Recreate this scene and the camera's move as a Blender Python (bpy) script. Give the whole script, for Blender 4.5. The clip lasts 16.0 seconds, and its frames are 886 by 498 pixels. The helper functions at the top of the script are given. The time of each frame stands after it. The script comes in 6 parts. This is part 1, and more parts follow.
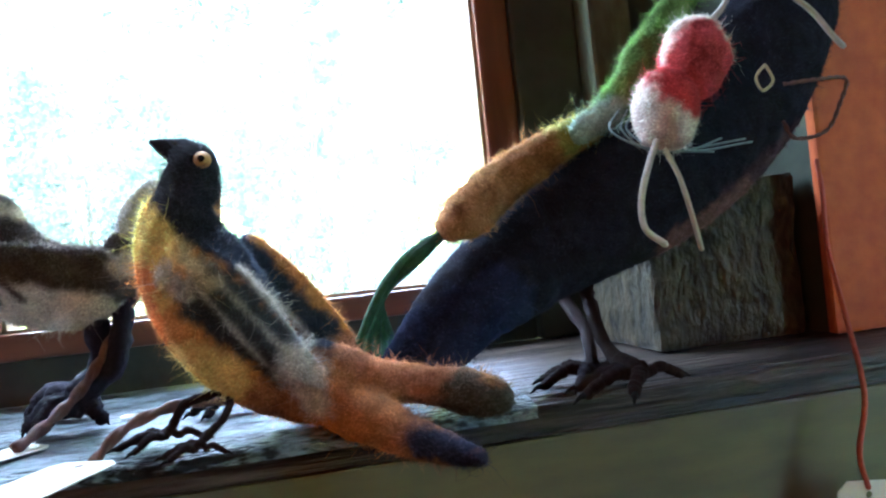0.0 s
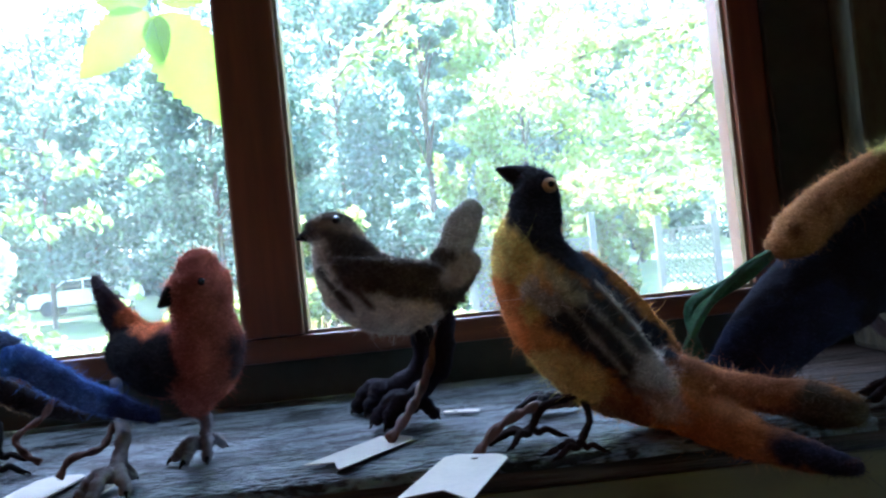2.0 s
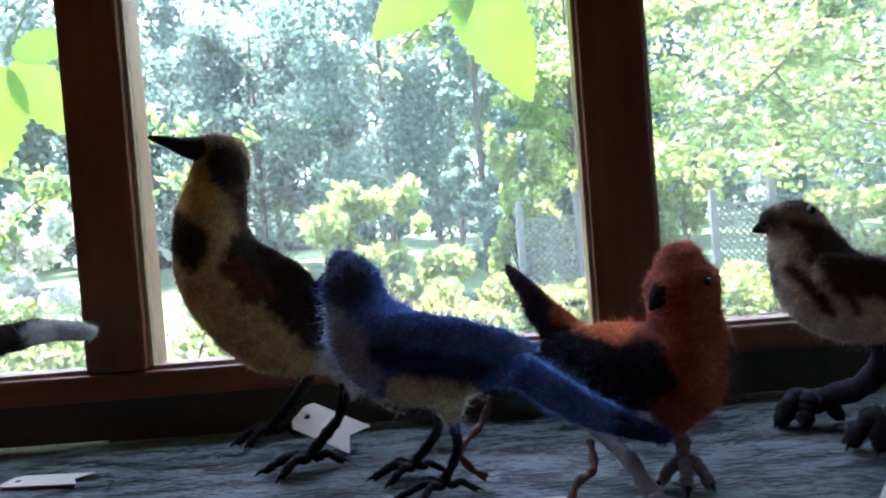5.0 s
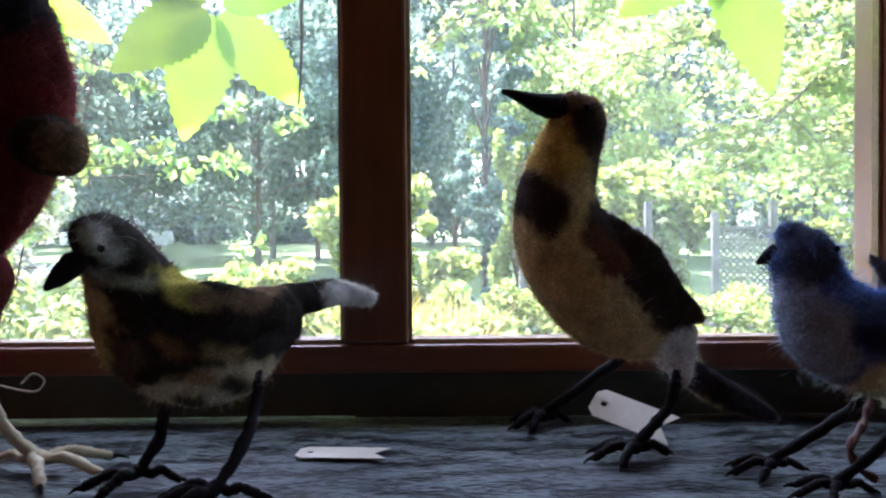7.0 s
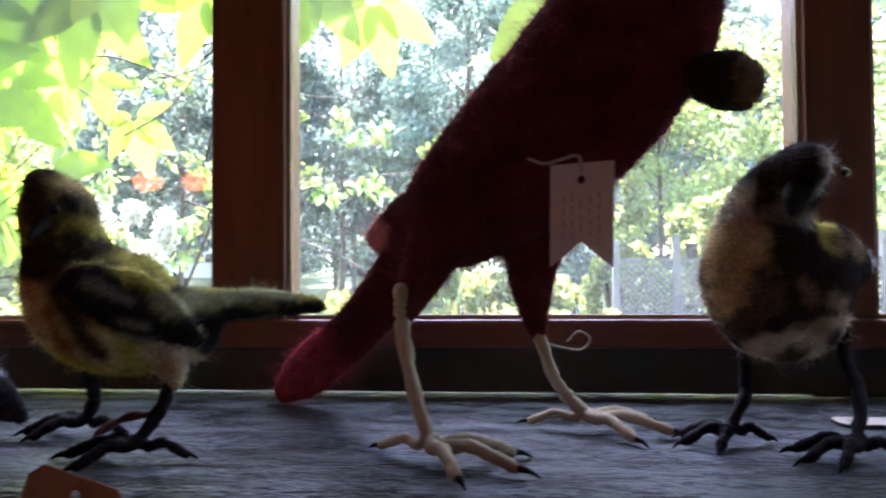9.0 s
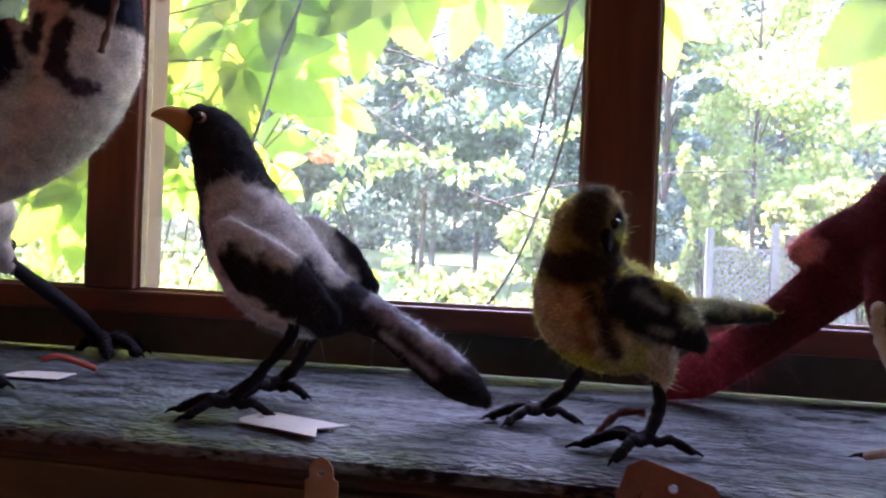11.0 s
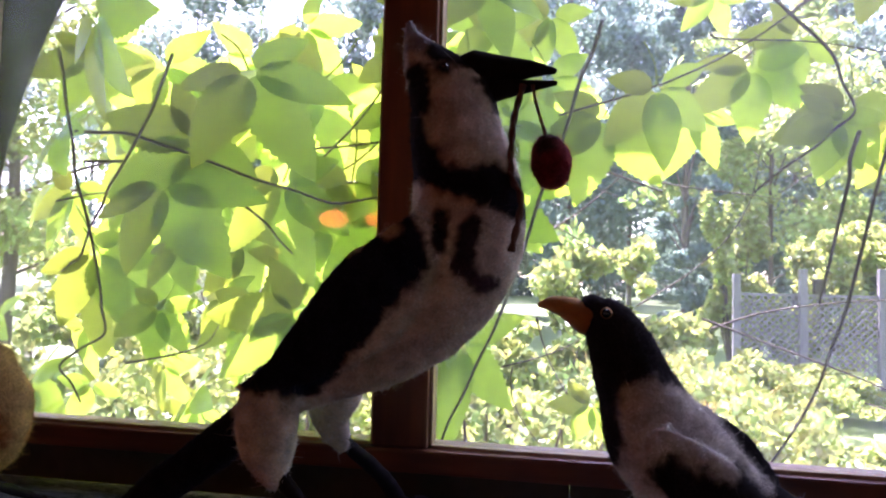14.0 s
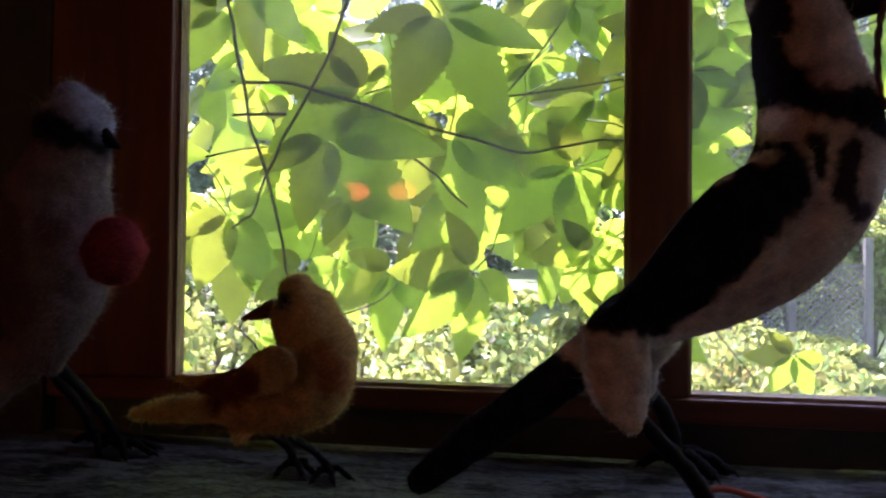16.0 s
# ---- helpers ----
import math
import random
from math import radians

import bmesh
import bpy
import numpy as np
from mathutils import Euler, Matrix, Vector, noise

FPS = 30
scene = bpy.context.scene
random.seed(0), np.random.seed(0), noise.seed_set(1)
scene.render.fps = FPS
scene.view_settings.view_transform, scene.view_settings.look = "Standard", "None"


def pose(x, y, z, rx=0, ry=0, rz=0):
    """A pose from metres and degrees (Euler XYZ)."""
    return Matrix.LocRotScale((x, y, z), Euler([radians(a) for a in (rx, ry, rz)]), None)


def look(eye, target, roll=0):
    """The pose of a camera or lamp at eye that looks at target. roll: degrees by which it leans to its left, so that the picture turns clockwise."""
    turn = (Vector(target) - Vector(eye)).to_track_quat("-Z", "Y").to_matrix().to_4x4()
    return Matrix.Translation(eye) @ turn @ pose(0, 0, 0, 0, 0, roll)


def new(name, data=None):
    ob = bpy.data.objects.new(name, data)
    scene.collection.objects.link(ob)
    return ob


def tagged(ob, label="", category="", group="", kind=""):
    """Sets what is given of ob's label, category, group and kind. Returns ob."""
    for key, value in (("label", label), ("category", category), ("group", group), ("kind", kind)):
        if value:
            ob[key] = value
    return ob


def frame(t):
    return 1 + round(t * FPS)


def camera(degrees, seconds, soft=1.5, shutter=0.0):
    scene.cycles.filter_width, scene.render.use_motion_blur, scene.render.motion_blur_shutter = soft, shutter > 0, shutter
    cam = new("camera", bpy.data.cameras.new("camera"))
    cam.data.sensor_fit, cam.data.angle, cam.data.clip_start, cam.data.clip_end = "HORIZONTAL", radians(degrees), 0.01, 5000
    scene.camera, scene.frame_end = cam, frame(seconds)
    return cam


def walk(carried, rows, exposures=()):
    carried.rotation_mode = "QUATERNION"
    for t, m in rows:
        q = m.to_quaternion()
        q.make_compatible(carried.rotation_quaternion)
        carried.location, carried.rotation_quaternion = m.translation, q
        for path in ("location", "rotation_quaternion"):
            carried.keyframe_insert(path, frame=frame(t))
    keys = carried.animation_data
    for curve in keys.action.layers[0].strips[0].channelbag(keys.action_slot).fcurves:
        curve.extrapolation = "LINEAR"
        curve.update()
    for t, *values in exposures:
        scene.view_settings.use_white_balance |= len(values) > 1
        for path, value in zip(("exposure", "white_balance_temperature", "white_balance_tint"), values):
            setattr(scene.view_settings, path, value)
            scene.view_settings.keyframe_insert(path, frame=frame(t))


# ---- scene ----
cam = camera(63.4, 16.0, soft=2.1, shutter=0.25)

# ---- camera path: seconds, eye, target, roll ----
PATH = [
    (0, (0.688, -0.607, 0.081), (1.061, 1.358, 0.104), -6.1),
    (0.5, (0.659, -0.6, 0.1), (0.993, 1.372, 0.065), -6.2),
    (1, (0.635, -0.603, 0.104), (0.883, 1.381, 0.076), -6.3),
    (1.5, (0.595, -0.623, 0.111), (0.777, 1.369, 0.096), -5.9),
    (2, (0.554, -0.629, 0.109), (0.631, 1.37, 0.141), -5.9),
    (2.5, (0.529, -0.624, 0.099), (0.491, 1.374, 0.17), -6.5),
    (3, (0.502, -0.625, 0.104), (0.41, 1.371, 0.166), -6.9),
    (3.2, (0.489, -0.622, 0.108), (0.376, 1.373, 0.166), -7.2),
    (5.3, (0.258, -0.527, 0.15), (0.248, 1.473, 0.097), -4.3),
    (5.5, (0.241, -0.507, 0.137), (0.17, 1.492, 0.117), -3.6),
    (6, (0.172, -0.517, 0.123), (0.164, 1.483, 0.158), -1.6),
    (6.5, (0.125, -0.525, 0.139), (0.092, 1.475, 0.112), -1.3),
    (7, (0.061, -0.53, 0.138), (0.085, 1.47, 0.099), -0.4),
    (7.5, (0.005, -0.53, 0.133), (0.018, 1.47, 0.088), -0.8),
    (8, (-0.089, -0.515, 0.121), (-0.016, 1.483, 0.087), 0.3),
    (8.5, (-0.158, -0.512, 0.098), (-0.152, 1.488, 0.133), -1.7),
    (9, (-0.222, -0.532, 0.094), (-0.396, 1.46, 0.152), -0.4),
    (9.5, (-0.298, -0.565, 0.085), (-0.54, 1.419, 0.138), 2.5),
    (10, (-0.352, -0.579, 0.079), (-0.668, 1.396, 0.111), 3.8),
    (10.2, (-0.37, -0.583, 0.087), (-0.702, 1.389, 0.076), 3.7),
    (12.3, (-0.585, -0.596, 0.121), (-0.988, 1.363, 0.118), 0.4),
    (12.5, (-0.606, -0.605, 0.126), (-1.002, 1.355, 0.153), 0.6),
    (13, (-0.643, -0.63, 0.16), (-1.023, 1.332, 0.227), 1.1),
    (13.5, (-0.667, -0.644, 0.222), (-1.061, 1.316, 0.249), 2.2),
    (14, (-0.709, -0.628, 0.201), (-1.1, 1.331, 0.308), 1.5),
    (14.5, (-0.76, -0.631, 0.201), (-1.111, 1.336, 0.292), 1.1),
    (15, (-0.824, -0.636, 0.197), (-1.137, 1.339, 0.268), 1.0),
    (15.5, (-0.886, -0.631, 0.182), (-1.195, 1.344, 0.248), 0.7),
    (16, (-0.954, -0.641, 0.169), (-1.277, 1.333, 0.214), 0.6),
]
EXPOSURES = [
    (0.0, 5.85, 5200, 12), (0.6, 5.35, 4950, 4), (1.5, 4.3, 5050, 12), (2.5, 4.0, 5050, 22), (5.5, 3.4, 5600, 24), (8.0, 3.4, 5750, 34),
    (10.0, 4.05, 5800, 46), (12.5, 3.95, 5700, 58), (13.2, 3.65, 5750, 58), (14.5, 2.9, 5900, 58), (16.0, 2.7, 5850, 52),
]
walk(cam, [(t, look(eye, target, roll)) for t, eye, target, roll in PATH], EXPOSURES)

# ---- world and light ----
SUN_ELEV, SUN_TURN = radians(60), radians(-25)   # sun ahead of the window, a little to the left
world = bpy.data.worlds.new("world")
scene.world = world
world.use_nodes = True
_n = world.node_tree.nodes
_sky = _n.new("ShaderNodeTexSky")
_sky.sky_type, _sky.sun_disc = "NISHITA", False
_sky.sun_elevation, _sky.sun_rotation = SUN_ELEV, SUN_TURN
_sky.air_density, _sky.dust_density, _sky.ozone_density = 1.2, 2.5, 1.0
_n["Background"].inputs["Strength"].default_value = 0.15
world.node_tree.links.new(_sky.outputs[0], _n["Background"].inputs[0])
sun = new("sun", bpy.data.lights.new("sun", "SUN"))
sun.data.energy, sun.data.angle, sun.data.color = 4.9, radians(0.5), (1.0, 0.95, 0.86)
_d = Vector((math.sin(SUN_TURN) * math.cos(SUN_ELEV), math.cos(SUN_TURN) * math.cos(SUN_ELEV), math.sin(SUN_ELEV)))
sun.matrix_world = look(_d * 20, (0, 0, 0))

# added area lamp outside the window head, standing in for the open sky's daylight
sky_fill_lamp = new("sky_fill_lamp", bpy.data.lights.new("sky_fill_lamp", "AREA"))
sky_fill_lamp.data.shape, sky_fill_lamp.data.size, sky_fill_lamp.data.size_y = "RECTANGLE", 1.6, 0.22
sky_fill_lamp.data.energy, sky_fill_lamp.data.color = 0.8, (0.82, 0.92, 1.0)
sky_fill_lamp.matrix_world = look((0.05, 0.2, 0.7), (0.05, -0.1, 0.0))


# ---- materials ----
def material(name, colour, rough=0.7, scale=30.0, vary=0.35, bump=0.25, stretch=(1, 1, 1), metal=0.0, second=None, sheen=0.0, fine=6.0, where="Object", relief=0.003, edge=0.15):
    """Colour with variation at two scales and a matching relief."""
    m = bpy.data.materials.new(name)
    m.use_nodes = True
    nt = m.node_tree
    p = nt.nodes["Principled BSDF"]
    p.inputs["Roughness"].default_value, p.inputs["Metallic"].default_value = rough, metal
    if sheen:
        p.inputs["Sheen Weight"].default_value, p.inputs["Sheen Roughness"].default_value = sheen, 0.5
    co, mp = nt.nodes.new("ShaderNodeTexCoord"), nt.nodes.new("ShaderNodeMapping")
    mp.inputs["Scale"].default_value = stretch
    nt.links.new(co.outputs[where], mp.inputs[0])
    big, small = nt.nodes.new("ShaderNodeTexNoise"), nt.nodes.new("ShaderNodeTexNoise")
    for tex, s, d in ((big, scale, 4), (small, scale * fine, 6)):
        tex.inputs["Scale"].default_value, tex.inputs["Detail"].default_value = s, d
        nt.links.new(mp.outputs[0], tex.inputs["Vector"])
    ramp = nt.nodes.new("ShaderNodeValToRGB")
    c2 = second or tuple(c * (1 - vary) for c in colour)
    ramp.color_ramp.elements[0].color, ramp.color_ramp.elements[1].color = (*c2, 1), (*colour, 1)
    ramp.color_ramp.elements[0].position, ramp.color_ramp.elements[1].position = 0.5 - edge, 0.5 + edge
    add = nt.nodes.new("ShaderNodeMath")
    add.operation = "MULTIPLY_ADD"
    nt.links.new(small.outputs[0], add.inputs[0])
    add.inputs[1].default_value = 0.5
    half = nt.nodes.new("ShaderNodeMath")
    half.operation = "MULTIPLY"
    half.inputs[1].default_value = 0.5
    nt.links.new(big.outputs[0], half.inputs[0])
    nt.links.new(half.outputs[0], add.inputs[2])
    nt.links.new(add.outputs[0], ramp.inputs[0])
    nt.links.new(ramp.outputs[0], p.inputs["Base Color"])
    bp = nt.nodes.new("ShaderNodeBump")
    bp.inputs["Strength"].default_value, bp.inputs["Distance"].default_value = bump, relief
    nt.links.new(add.outputs[0], bp.inputs["Height"])
    nt.links.new(bp.outputs[0], p.inputs["Normal"])
    return m


def dyed(name, through_light=0.0):
    """Felted wool, coloured by the dye laid into the mesh."""
    m = bpy.data.materials.new(name)
    m.use_nodes = True
    nt = m.node_tree
    p = nt.nodes["Principled BSDF"]
    p.inputs["Roughness"].default_value = 0.95
    p.inputs["Specular IOR Level"].default_value = 0.15
    p.inputs["Sheen Weight"].default_value, p.inputs["Sheen Roughness"].default_value = 0.35, 0.45
    at = nt.nodes.new("ShaderNodeAttribute")
    at.attribute_name = "dye"
    co = nt.nodes.new("ShaderNodeTexCoord")
    fib, clot = nt.nodes.new("ShaderNodeTexNoise"), nt.nodes.new("ShaderNodeTexNoise")
    fib.inputs["Scale"].default_value, fib.inputs["Detail"].default_value, fib.inputs["Distortion"].default_value = 420, 5, 2.5
    clot.inputs["Scale"].default_value, clot.inputs["Detail"].default_value = 70, 4
    sumv = nt.nodes.new("ShaderNodeMath")
    sumv.operation = "ADD"
    for tex, k in ((fib, 0), (clot, 1)):
        nt.links.new(co.outputs["Object"], tex.inputs["Vector"])
        nt.links.new(tex.outputs[0], sumv.inputs[k])
    rng = nt.nodes.new("ShaderNodeMapRange")
    rng.inputs["From Min"].default_value, rng.inputs["From Max"].default_value = 0.6, 1.4
    rng.inputs["To Min"].default_value, rng.inputs["To Max"].default_value = 0.35, 1.6
    nt.links.new(sumv.outputs[0], rng.inputs[0])
    mul = nt.nodes.new("ShaderNodeVectorMath")
    mul.operation = "SCALE"
    nt.links.new(at.outputs["Color"], mul.inputs[0])
    nt.links.new(rng.outputs[0], mul.inputs["Scale"])
    nt.links.new(mul.outputs[0], p.inputs["Base Color"])
    nt.links.new(mul.outputs[0], p.inputs["Sheen Tint"])
    bp = nt.nodes.new("ShaderNodeBump")
    bp.inputs["Strength"].default_value, bp.inputs["Distance"].default_value = 0.55, 0.0015
    nt.links.new(sumv.outputs[0], bp.inputs["Height"])
    nt.links.new(bp.outputs[0], p.inputs["Normal"])
    if through_light:
        tr, mix = nt.nodes.new("ShaderNodeBsdfTranslucent"), nt.nodes.new("ShaderNodeMixShader")
        mix.inputs[0].default_value = through_light
        nt.links.new(mul.outputs[0], tr.inputs[0])
        nt.links.new(p.outputs[0], mix.inputs[1])
        nt.links.new(tr.outputs[0], mix.inputs[2])
        nt.links.new(mix.outputs[0], nt.nodes["Material Output"].inputs[0])
    return m


def leafy(name, colour, lit, share=0.5, spread=0.4, rough=0.45, gloss=0.3, veins=0.0):
    """Leaves: green by reflection, yellower where light comes through; each leaf a little different."""
    m = bpy.data.materials.new(name)
    m.use_nodes = True
    nt = m.node_tree
    p = nt.nodes["Principled BSDF"]
    p.inputs["Roughness"].default_value, p.inputs["Specular IOR Level"].default_value = rough, gloss
    geo, hsv, hsv2 = nt.nodes.new("ShaderNodeNewGeometry"), nt.nodes.new("ShaderNodeHueSaturation"), nt.nodes.new("ShaderNodeHueSaturation")
    rng, hue = nt.nodes.new("ShaderNodeMapRange"), nt.nodes.new("ShaderNodeMapRange")
    rng.inputs["To Min"].default_value, rng.inputs["To Max"].default_value = 1 - spread, 1 + spread
    hue.inputs["To Min"].default_value, hue.inputs["To Max"].default_value = 0.47, 0.53
    for r in (rng, hue):
        nt.links.new(geo.outputs["Random Per Island"], r.inputs[0])
    co, tex = nt.nodes.new("ShaderNodeTexCoord"), nt.nodes.new("ShaderNodeTexNoise")
    tex.inputs["Scale"].default_value, tex.inputs["Detail"].default_value = 55, 4
    nt.links.new(co.outputs["Object"], tex.inputs["Vector"])
    mott = nt.nodes.new("ShaderNodeMapRange")
    mott.inputs["To Min"].default_value, mott.inputs["To Max"].default_value = 0.7, 1.3
    nt.links.new(tex.outputs[0], mott.inputs[0])
    info, each = nt.nodes.new("ShaderNodeObjectInfo"), nt.nodes.new("ShaderNodeMapRange")
    each.inputs["To Min"].default_value, each.inputs["To Max"].default_value = 1 - spread * 0.6, 1 + spread * 0.5
    nt.links.new(info.outputs["Random"], each.inputs[0])
    both = nt.nodes.new("ShaderNodeMath")
    both.operation = "MULTIPLY"
    nt.links.new(rng.outputs[0], both.inputs[0])
    nt.links.new(each.outputs[0], both.inputs[1])
    val = nt.nodes.new("ShaderNodeMath")
    val.operation = "MULTIPLY"
    nt.links.new(both.outputs[0], val.inputs[0])
    nt.links.new(mott.outputs[0], val.inputs[1])
    for h, c in ((hsv, colour), (hsv2, lit)):
        h.inputs["Color"].default_value = (*c, 1)
        nt.links.new(val.outputs[0], h.inputs["Value"])
        nt.links.new(hue.outputs[0], h.inputs["Hue"])
    tr, mix = nt.nodes.new("ShaderNodeBsdfTranslucent"), nt.nodes.new("ShaderNodeMixShader")
    mix.inputs[0].default_value = share
    nt.links.new(hsv.outputs[0], p.inputs["Base Color"])
    nt.links.new(hsv2.outputs[0], tr.inputs[0])
    nt.links.new(p.outputs[0], mix.inputs[1])
    nt.links.new(tr.outputs[0], mix.inputs[2])
    nt.links.new(mix.outputs[0], nt.nodes["Material Output"].inputs[0])
    return m


def pane_glass():
    m = bpy.data.materials.new("window glass")
    m.use_nodes = True
    nt = m.node_tree
    nt.nodes.remove(nt.nodes["Principled BSDF"])
    clear, gloss, dust = nt.nodes.new("ShaderNodeBsdfTransparent"), nt.nodes.new("ShaderNodeBsdfGlossy"), nt.nodes.new("ShaderNodeBsdfTranslucent")
    clear.inputs[0].default_value = (0.96, 0.98, 0.97, 1)
    gloss.inputs["Roughness"].default_value = 0.01
    dust.inputs[0].default_value = (0.8, 0.85, 0.85, 1)
    fr = nt.nodes.new("ShaderNodeFresnel")
    fr.inputs[0].default_value = 1.45
    a, b = nt.nodes.new("ShaderNodeMixShader"), nt.nodes.new("ShaderNodeMixShader")
    tex = nt.nodes.new("ShaderNodeTexNoise")
    tex.inputs["Scale"].default_value, tex.inputs["Detail"].default_value = 6, 6
    # share of dust, raised so that it also veils the garden like haze
    rng = nt.nodes.new("ShaderNodeMapRange")
    rng.inputs["From Min"].default_value, rng.inputs["From Max"].default_value = 0.35, 0.75
    rng.inputs["To Min"].default_value, rng.inputs["To Max"].default_value = 0.025, 0.085
    nt.links.new(tex.outputs[0], rng.inputs[0])
    nt.links.new(fr.outputs[0], a.inputs[0])
    nt.links.new(clear.outputs[0], a.inputs[1])
    nt.links.new(gloss.outputs[0], a.inputs[2])
    nt.links.new(rng.outputs[0], b.inputs[0])
    nt.links.new(a.outputs[0], b.inputs[1])
    nt.links.new(dust.outputs[0], b.inputs[2])
    nt.links.new(b.outputs[0], nt.nodes["Material Output"].inputs[0])
    return m


FELT, FUZZ = dyed("felted wool"), dyed("loose wool fibre", 0.65)
FRAME = material("red-brown stained wood", (0.23, 0.075, 0.03), 0.4, 14, 0.5, 0.5, (1, 1, 0.1), second=(0.1, 0.035, 0.018))
RAILWOOD = material("red-brown stained rail wood", (0.23, 0.075, 0.03), 0.4, 14, 0.5, 0.5, (0.1, 1, 1), second=(0.1, 0.035, 0.018))
# bead coloured pale to paint the sunlit glow along the glass edges
BEAD = material("pale glazing bead", (0.5, 0.36, 0.2), 0.5, 40, 0.4, 0.2)
SILLWOOD = material("weathered grey-green sill plank", (0.2, 0.245, 0.265), 0.3, 55, 0.6, 1.0, (0.42, 1.2, 1), second=(0.004, 0.006, 0.007), fine=6.0, relief=0.012, edge=0.055)
SILLDARK = material("dark brown worn sill plank", (0.085, 0.06, 0.045), 0.4, 55, 0.6, 1.0, (0.07, 1.3, 1), second=(0.014, 0.011, 0.009), fine=4.0, relief=0.012, edge=0.09)
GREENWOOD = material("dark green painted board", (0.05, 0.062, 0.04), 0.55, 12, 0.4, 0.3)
POSTGREEN = material("worn light green post", (0.15, 0.17, 0.09), 0.7, 25, 0.6, 0.5, (1, 1, 0.3))
OLIVE = material("olive painted apron board", (0.15, 0.125, 0.045), 0.55, 10, 0.45, 0.3, (0.3, 1, 1), second=(0.07, 0.065, 0.035))
ROUGHWOOD = material("rough grey-brown block", (0.085, 0.068, 0.035), 0.85, 34, 0.6, 1.0, (1, 1, 0.5), second=(0.016, 0.015, 0.01), fine=5.0, relief=0.012, edge=0.12)
ORANGE = material("orange painted plaster", (0.6, 0.14, 0.03), 0.8, 14, 0.3, 0.4, second=(0.42, 0.08, 0.02))
PLASTER = material("cream plaster", (0.42, 0.34, 0.26), 0.85, 5, 0.2, 0.3)
BOARDS = material("brown floorboard", (0.16, 0.1, 0.06), 0.5, 6, 0.4, 0.3, (1, 0.1, 1))
PAPER = material("cream paper tag", (0.72, 0.68, 0.6), 0.7, 60, 0.12, 0.1)
KRAFT = material("brown paper tag", (0.36, 0.17, 0.1), 0.8, 60, 0.3, 0.2)
TAN = material("tan card tag", (0.5, 0.33, 0.2), 0.75, 60, 0.15, 0.1)
INK = material("faded ink", (0.3, 0.24, 0.18), 0.8)
INKDARK = material("dark brown ink", (0.05, 0.025, 0.018), 0.8)
TWINE = material("brown waxed twine", (0.16, 0.06, 0.035), 0.6, 300, 0.5, 0.5)
REDCORD = material("orange-red cord", (0.55, 0.1, 0.05), 0.7, 300, 0.3, 0.5)
THREAD = material("pale wool thread", (0.55, 0.5, 0.42), 0.9, 300, 0.3, 0.4)
BLACKLEG = material("black wrapped wire", (0.012, 0.01, 0.013), 0.6, 200, 0.5, 0.6)
WOOLLEG = material("dark violet-grey wrapped legs", (0.024, 0.021, 0.034), 0.8, 260, 0.6, 0.8)
PALELEG = material("grey wool-wrapped legs", (0.28, 0.26, 0.27), 0.9, 260, 0.4, 0.6)
BARKLEG = material("red-brown wrapped legs", (0.026, 0.011, 0.009), 0.8, 260, 0.5, 0.8)
CREAMLEG = material("cream wrapped legs", (0.6, 0.53, 0.36), 0.8, 220, 0.25, 0.5)
BEAKDARK = material("dark felt beak", (0.016, 0.014, 0.014), 0.85, 150, 0.4, 0.4)
BEAKORANGE = material("orange felt beak", (0.6, 0.3, 0.06), 0.7, 150, 0.25, 0.4)
BILLBROWN = material("brown felt bill", (0.16, 0.07, 0.035), 0.7, 150, 0.3, 0.4)
EYEBLACK = material("black glass bead", (0.006, 0.005, 0.005), 0.08, 30, 0.1, 0.0)
EYERING = material("amber eye ring", (0.42, 0.2, 0.05), 0.8, 100, 0.2, 0.2)
GLASS = pane_glass()
LAMPSHADE = material("orange paper lampshade", (0.8, 0.3, 0.06), 0.7, 40, 0.2, 0.1)
LAMPSHADE.node_tree.nodes["Principled BSDF"].inputs["Emission Color"].default_value = (1.0, 0.2, 0.03, 1)
LAMPSHADE.node_tree.nodes["Principled BSDF"].inputs["Emission Strength"].default_value = 2.0


# ---- helpers ----
def part(name, bm, mat, parent=None, label=""):
    me = bpy.data.meshes.new(name)
    bm.normal_update()
    bm.to_mesh(me)
    bm.free()
    me.materials.append(mat)
    ob = new(name, me)
    if parent:
        ob.parent = parent
    if label:
        ob["label"] = label
    return ob


def box(x0, x1, y0, y1, z0, z1, bevel=0.0, bm=None):
    bm = bm or bmesh.new()
    made = bmesh.ops.create_cube(bm, size=1, matrix=Matrix.Translation(((x0 + x1) / 2, (y0 + y1) / 2, (z0 + z1) / 2)) @ Matrix.Diagonal((x1 - x0, y1 - y0, z1 - z0, 1)))
    if bevel:
        vs = set(made["verts"])
        bmesh.ops.bevel(bm, geom=[e for e in bm.edges if e.verts[0] in vs], offset=bevel, segments=2, affect="EDGES", profile=0.6)
    return bm


def smooth_path(pts, steps=5):
    """Catmull-Rom through points of any width."""
    p = np.array(pts, float)
    p = np.vstack([2 * p[0] - p[1], p, 2 * p[-1] - p[-2]])
    out = []
    for i in range(1, len(p) - 2):
        for s in range(steps):
            t = s / steps
            a, b, c, d = p[i - 1], p[i], p[i + 1], p[i + 2]
            out.append(0.5 * (2 * b + (c - a) * t + (2 * a - 5 * b + 4 * c - d) * t * t + (3 * b - a - 3 * c + d) * t ** 3))
    out.append(p[-2])
    return np.array(out)


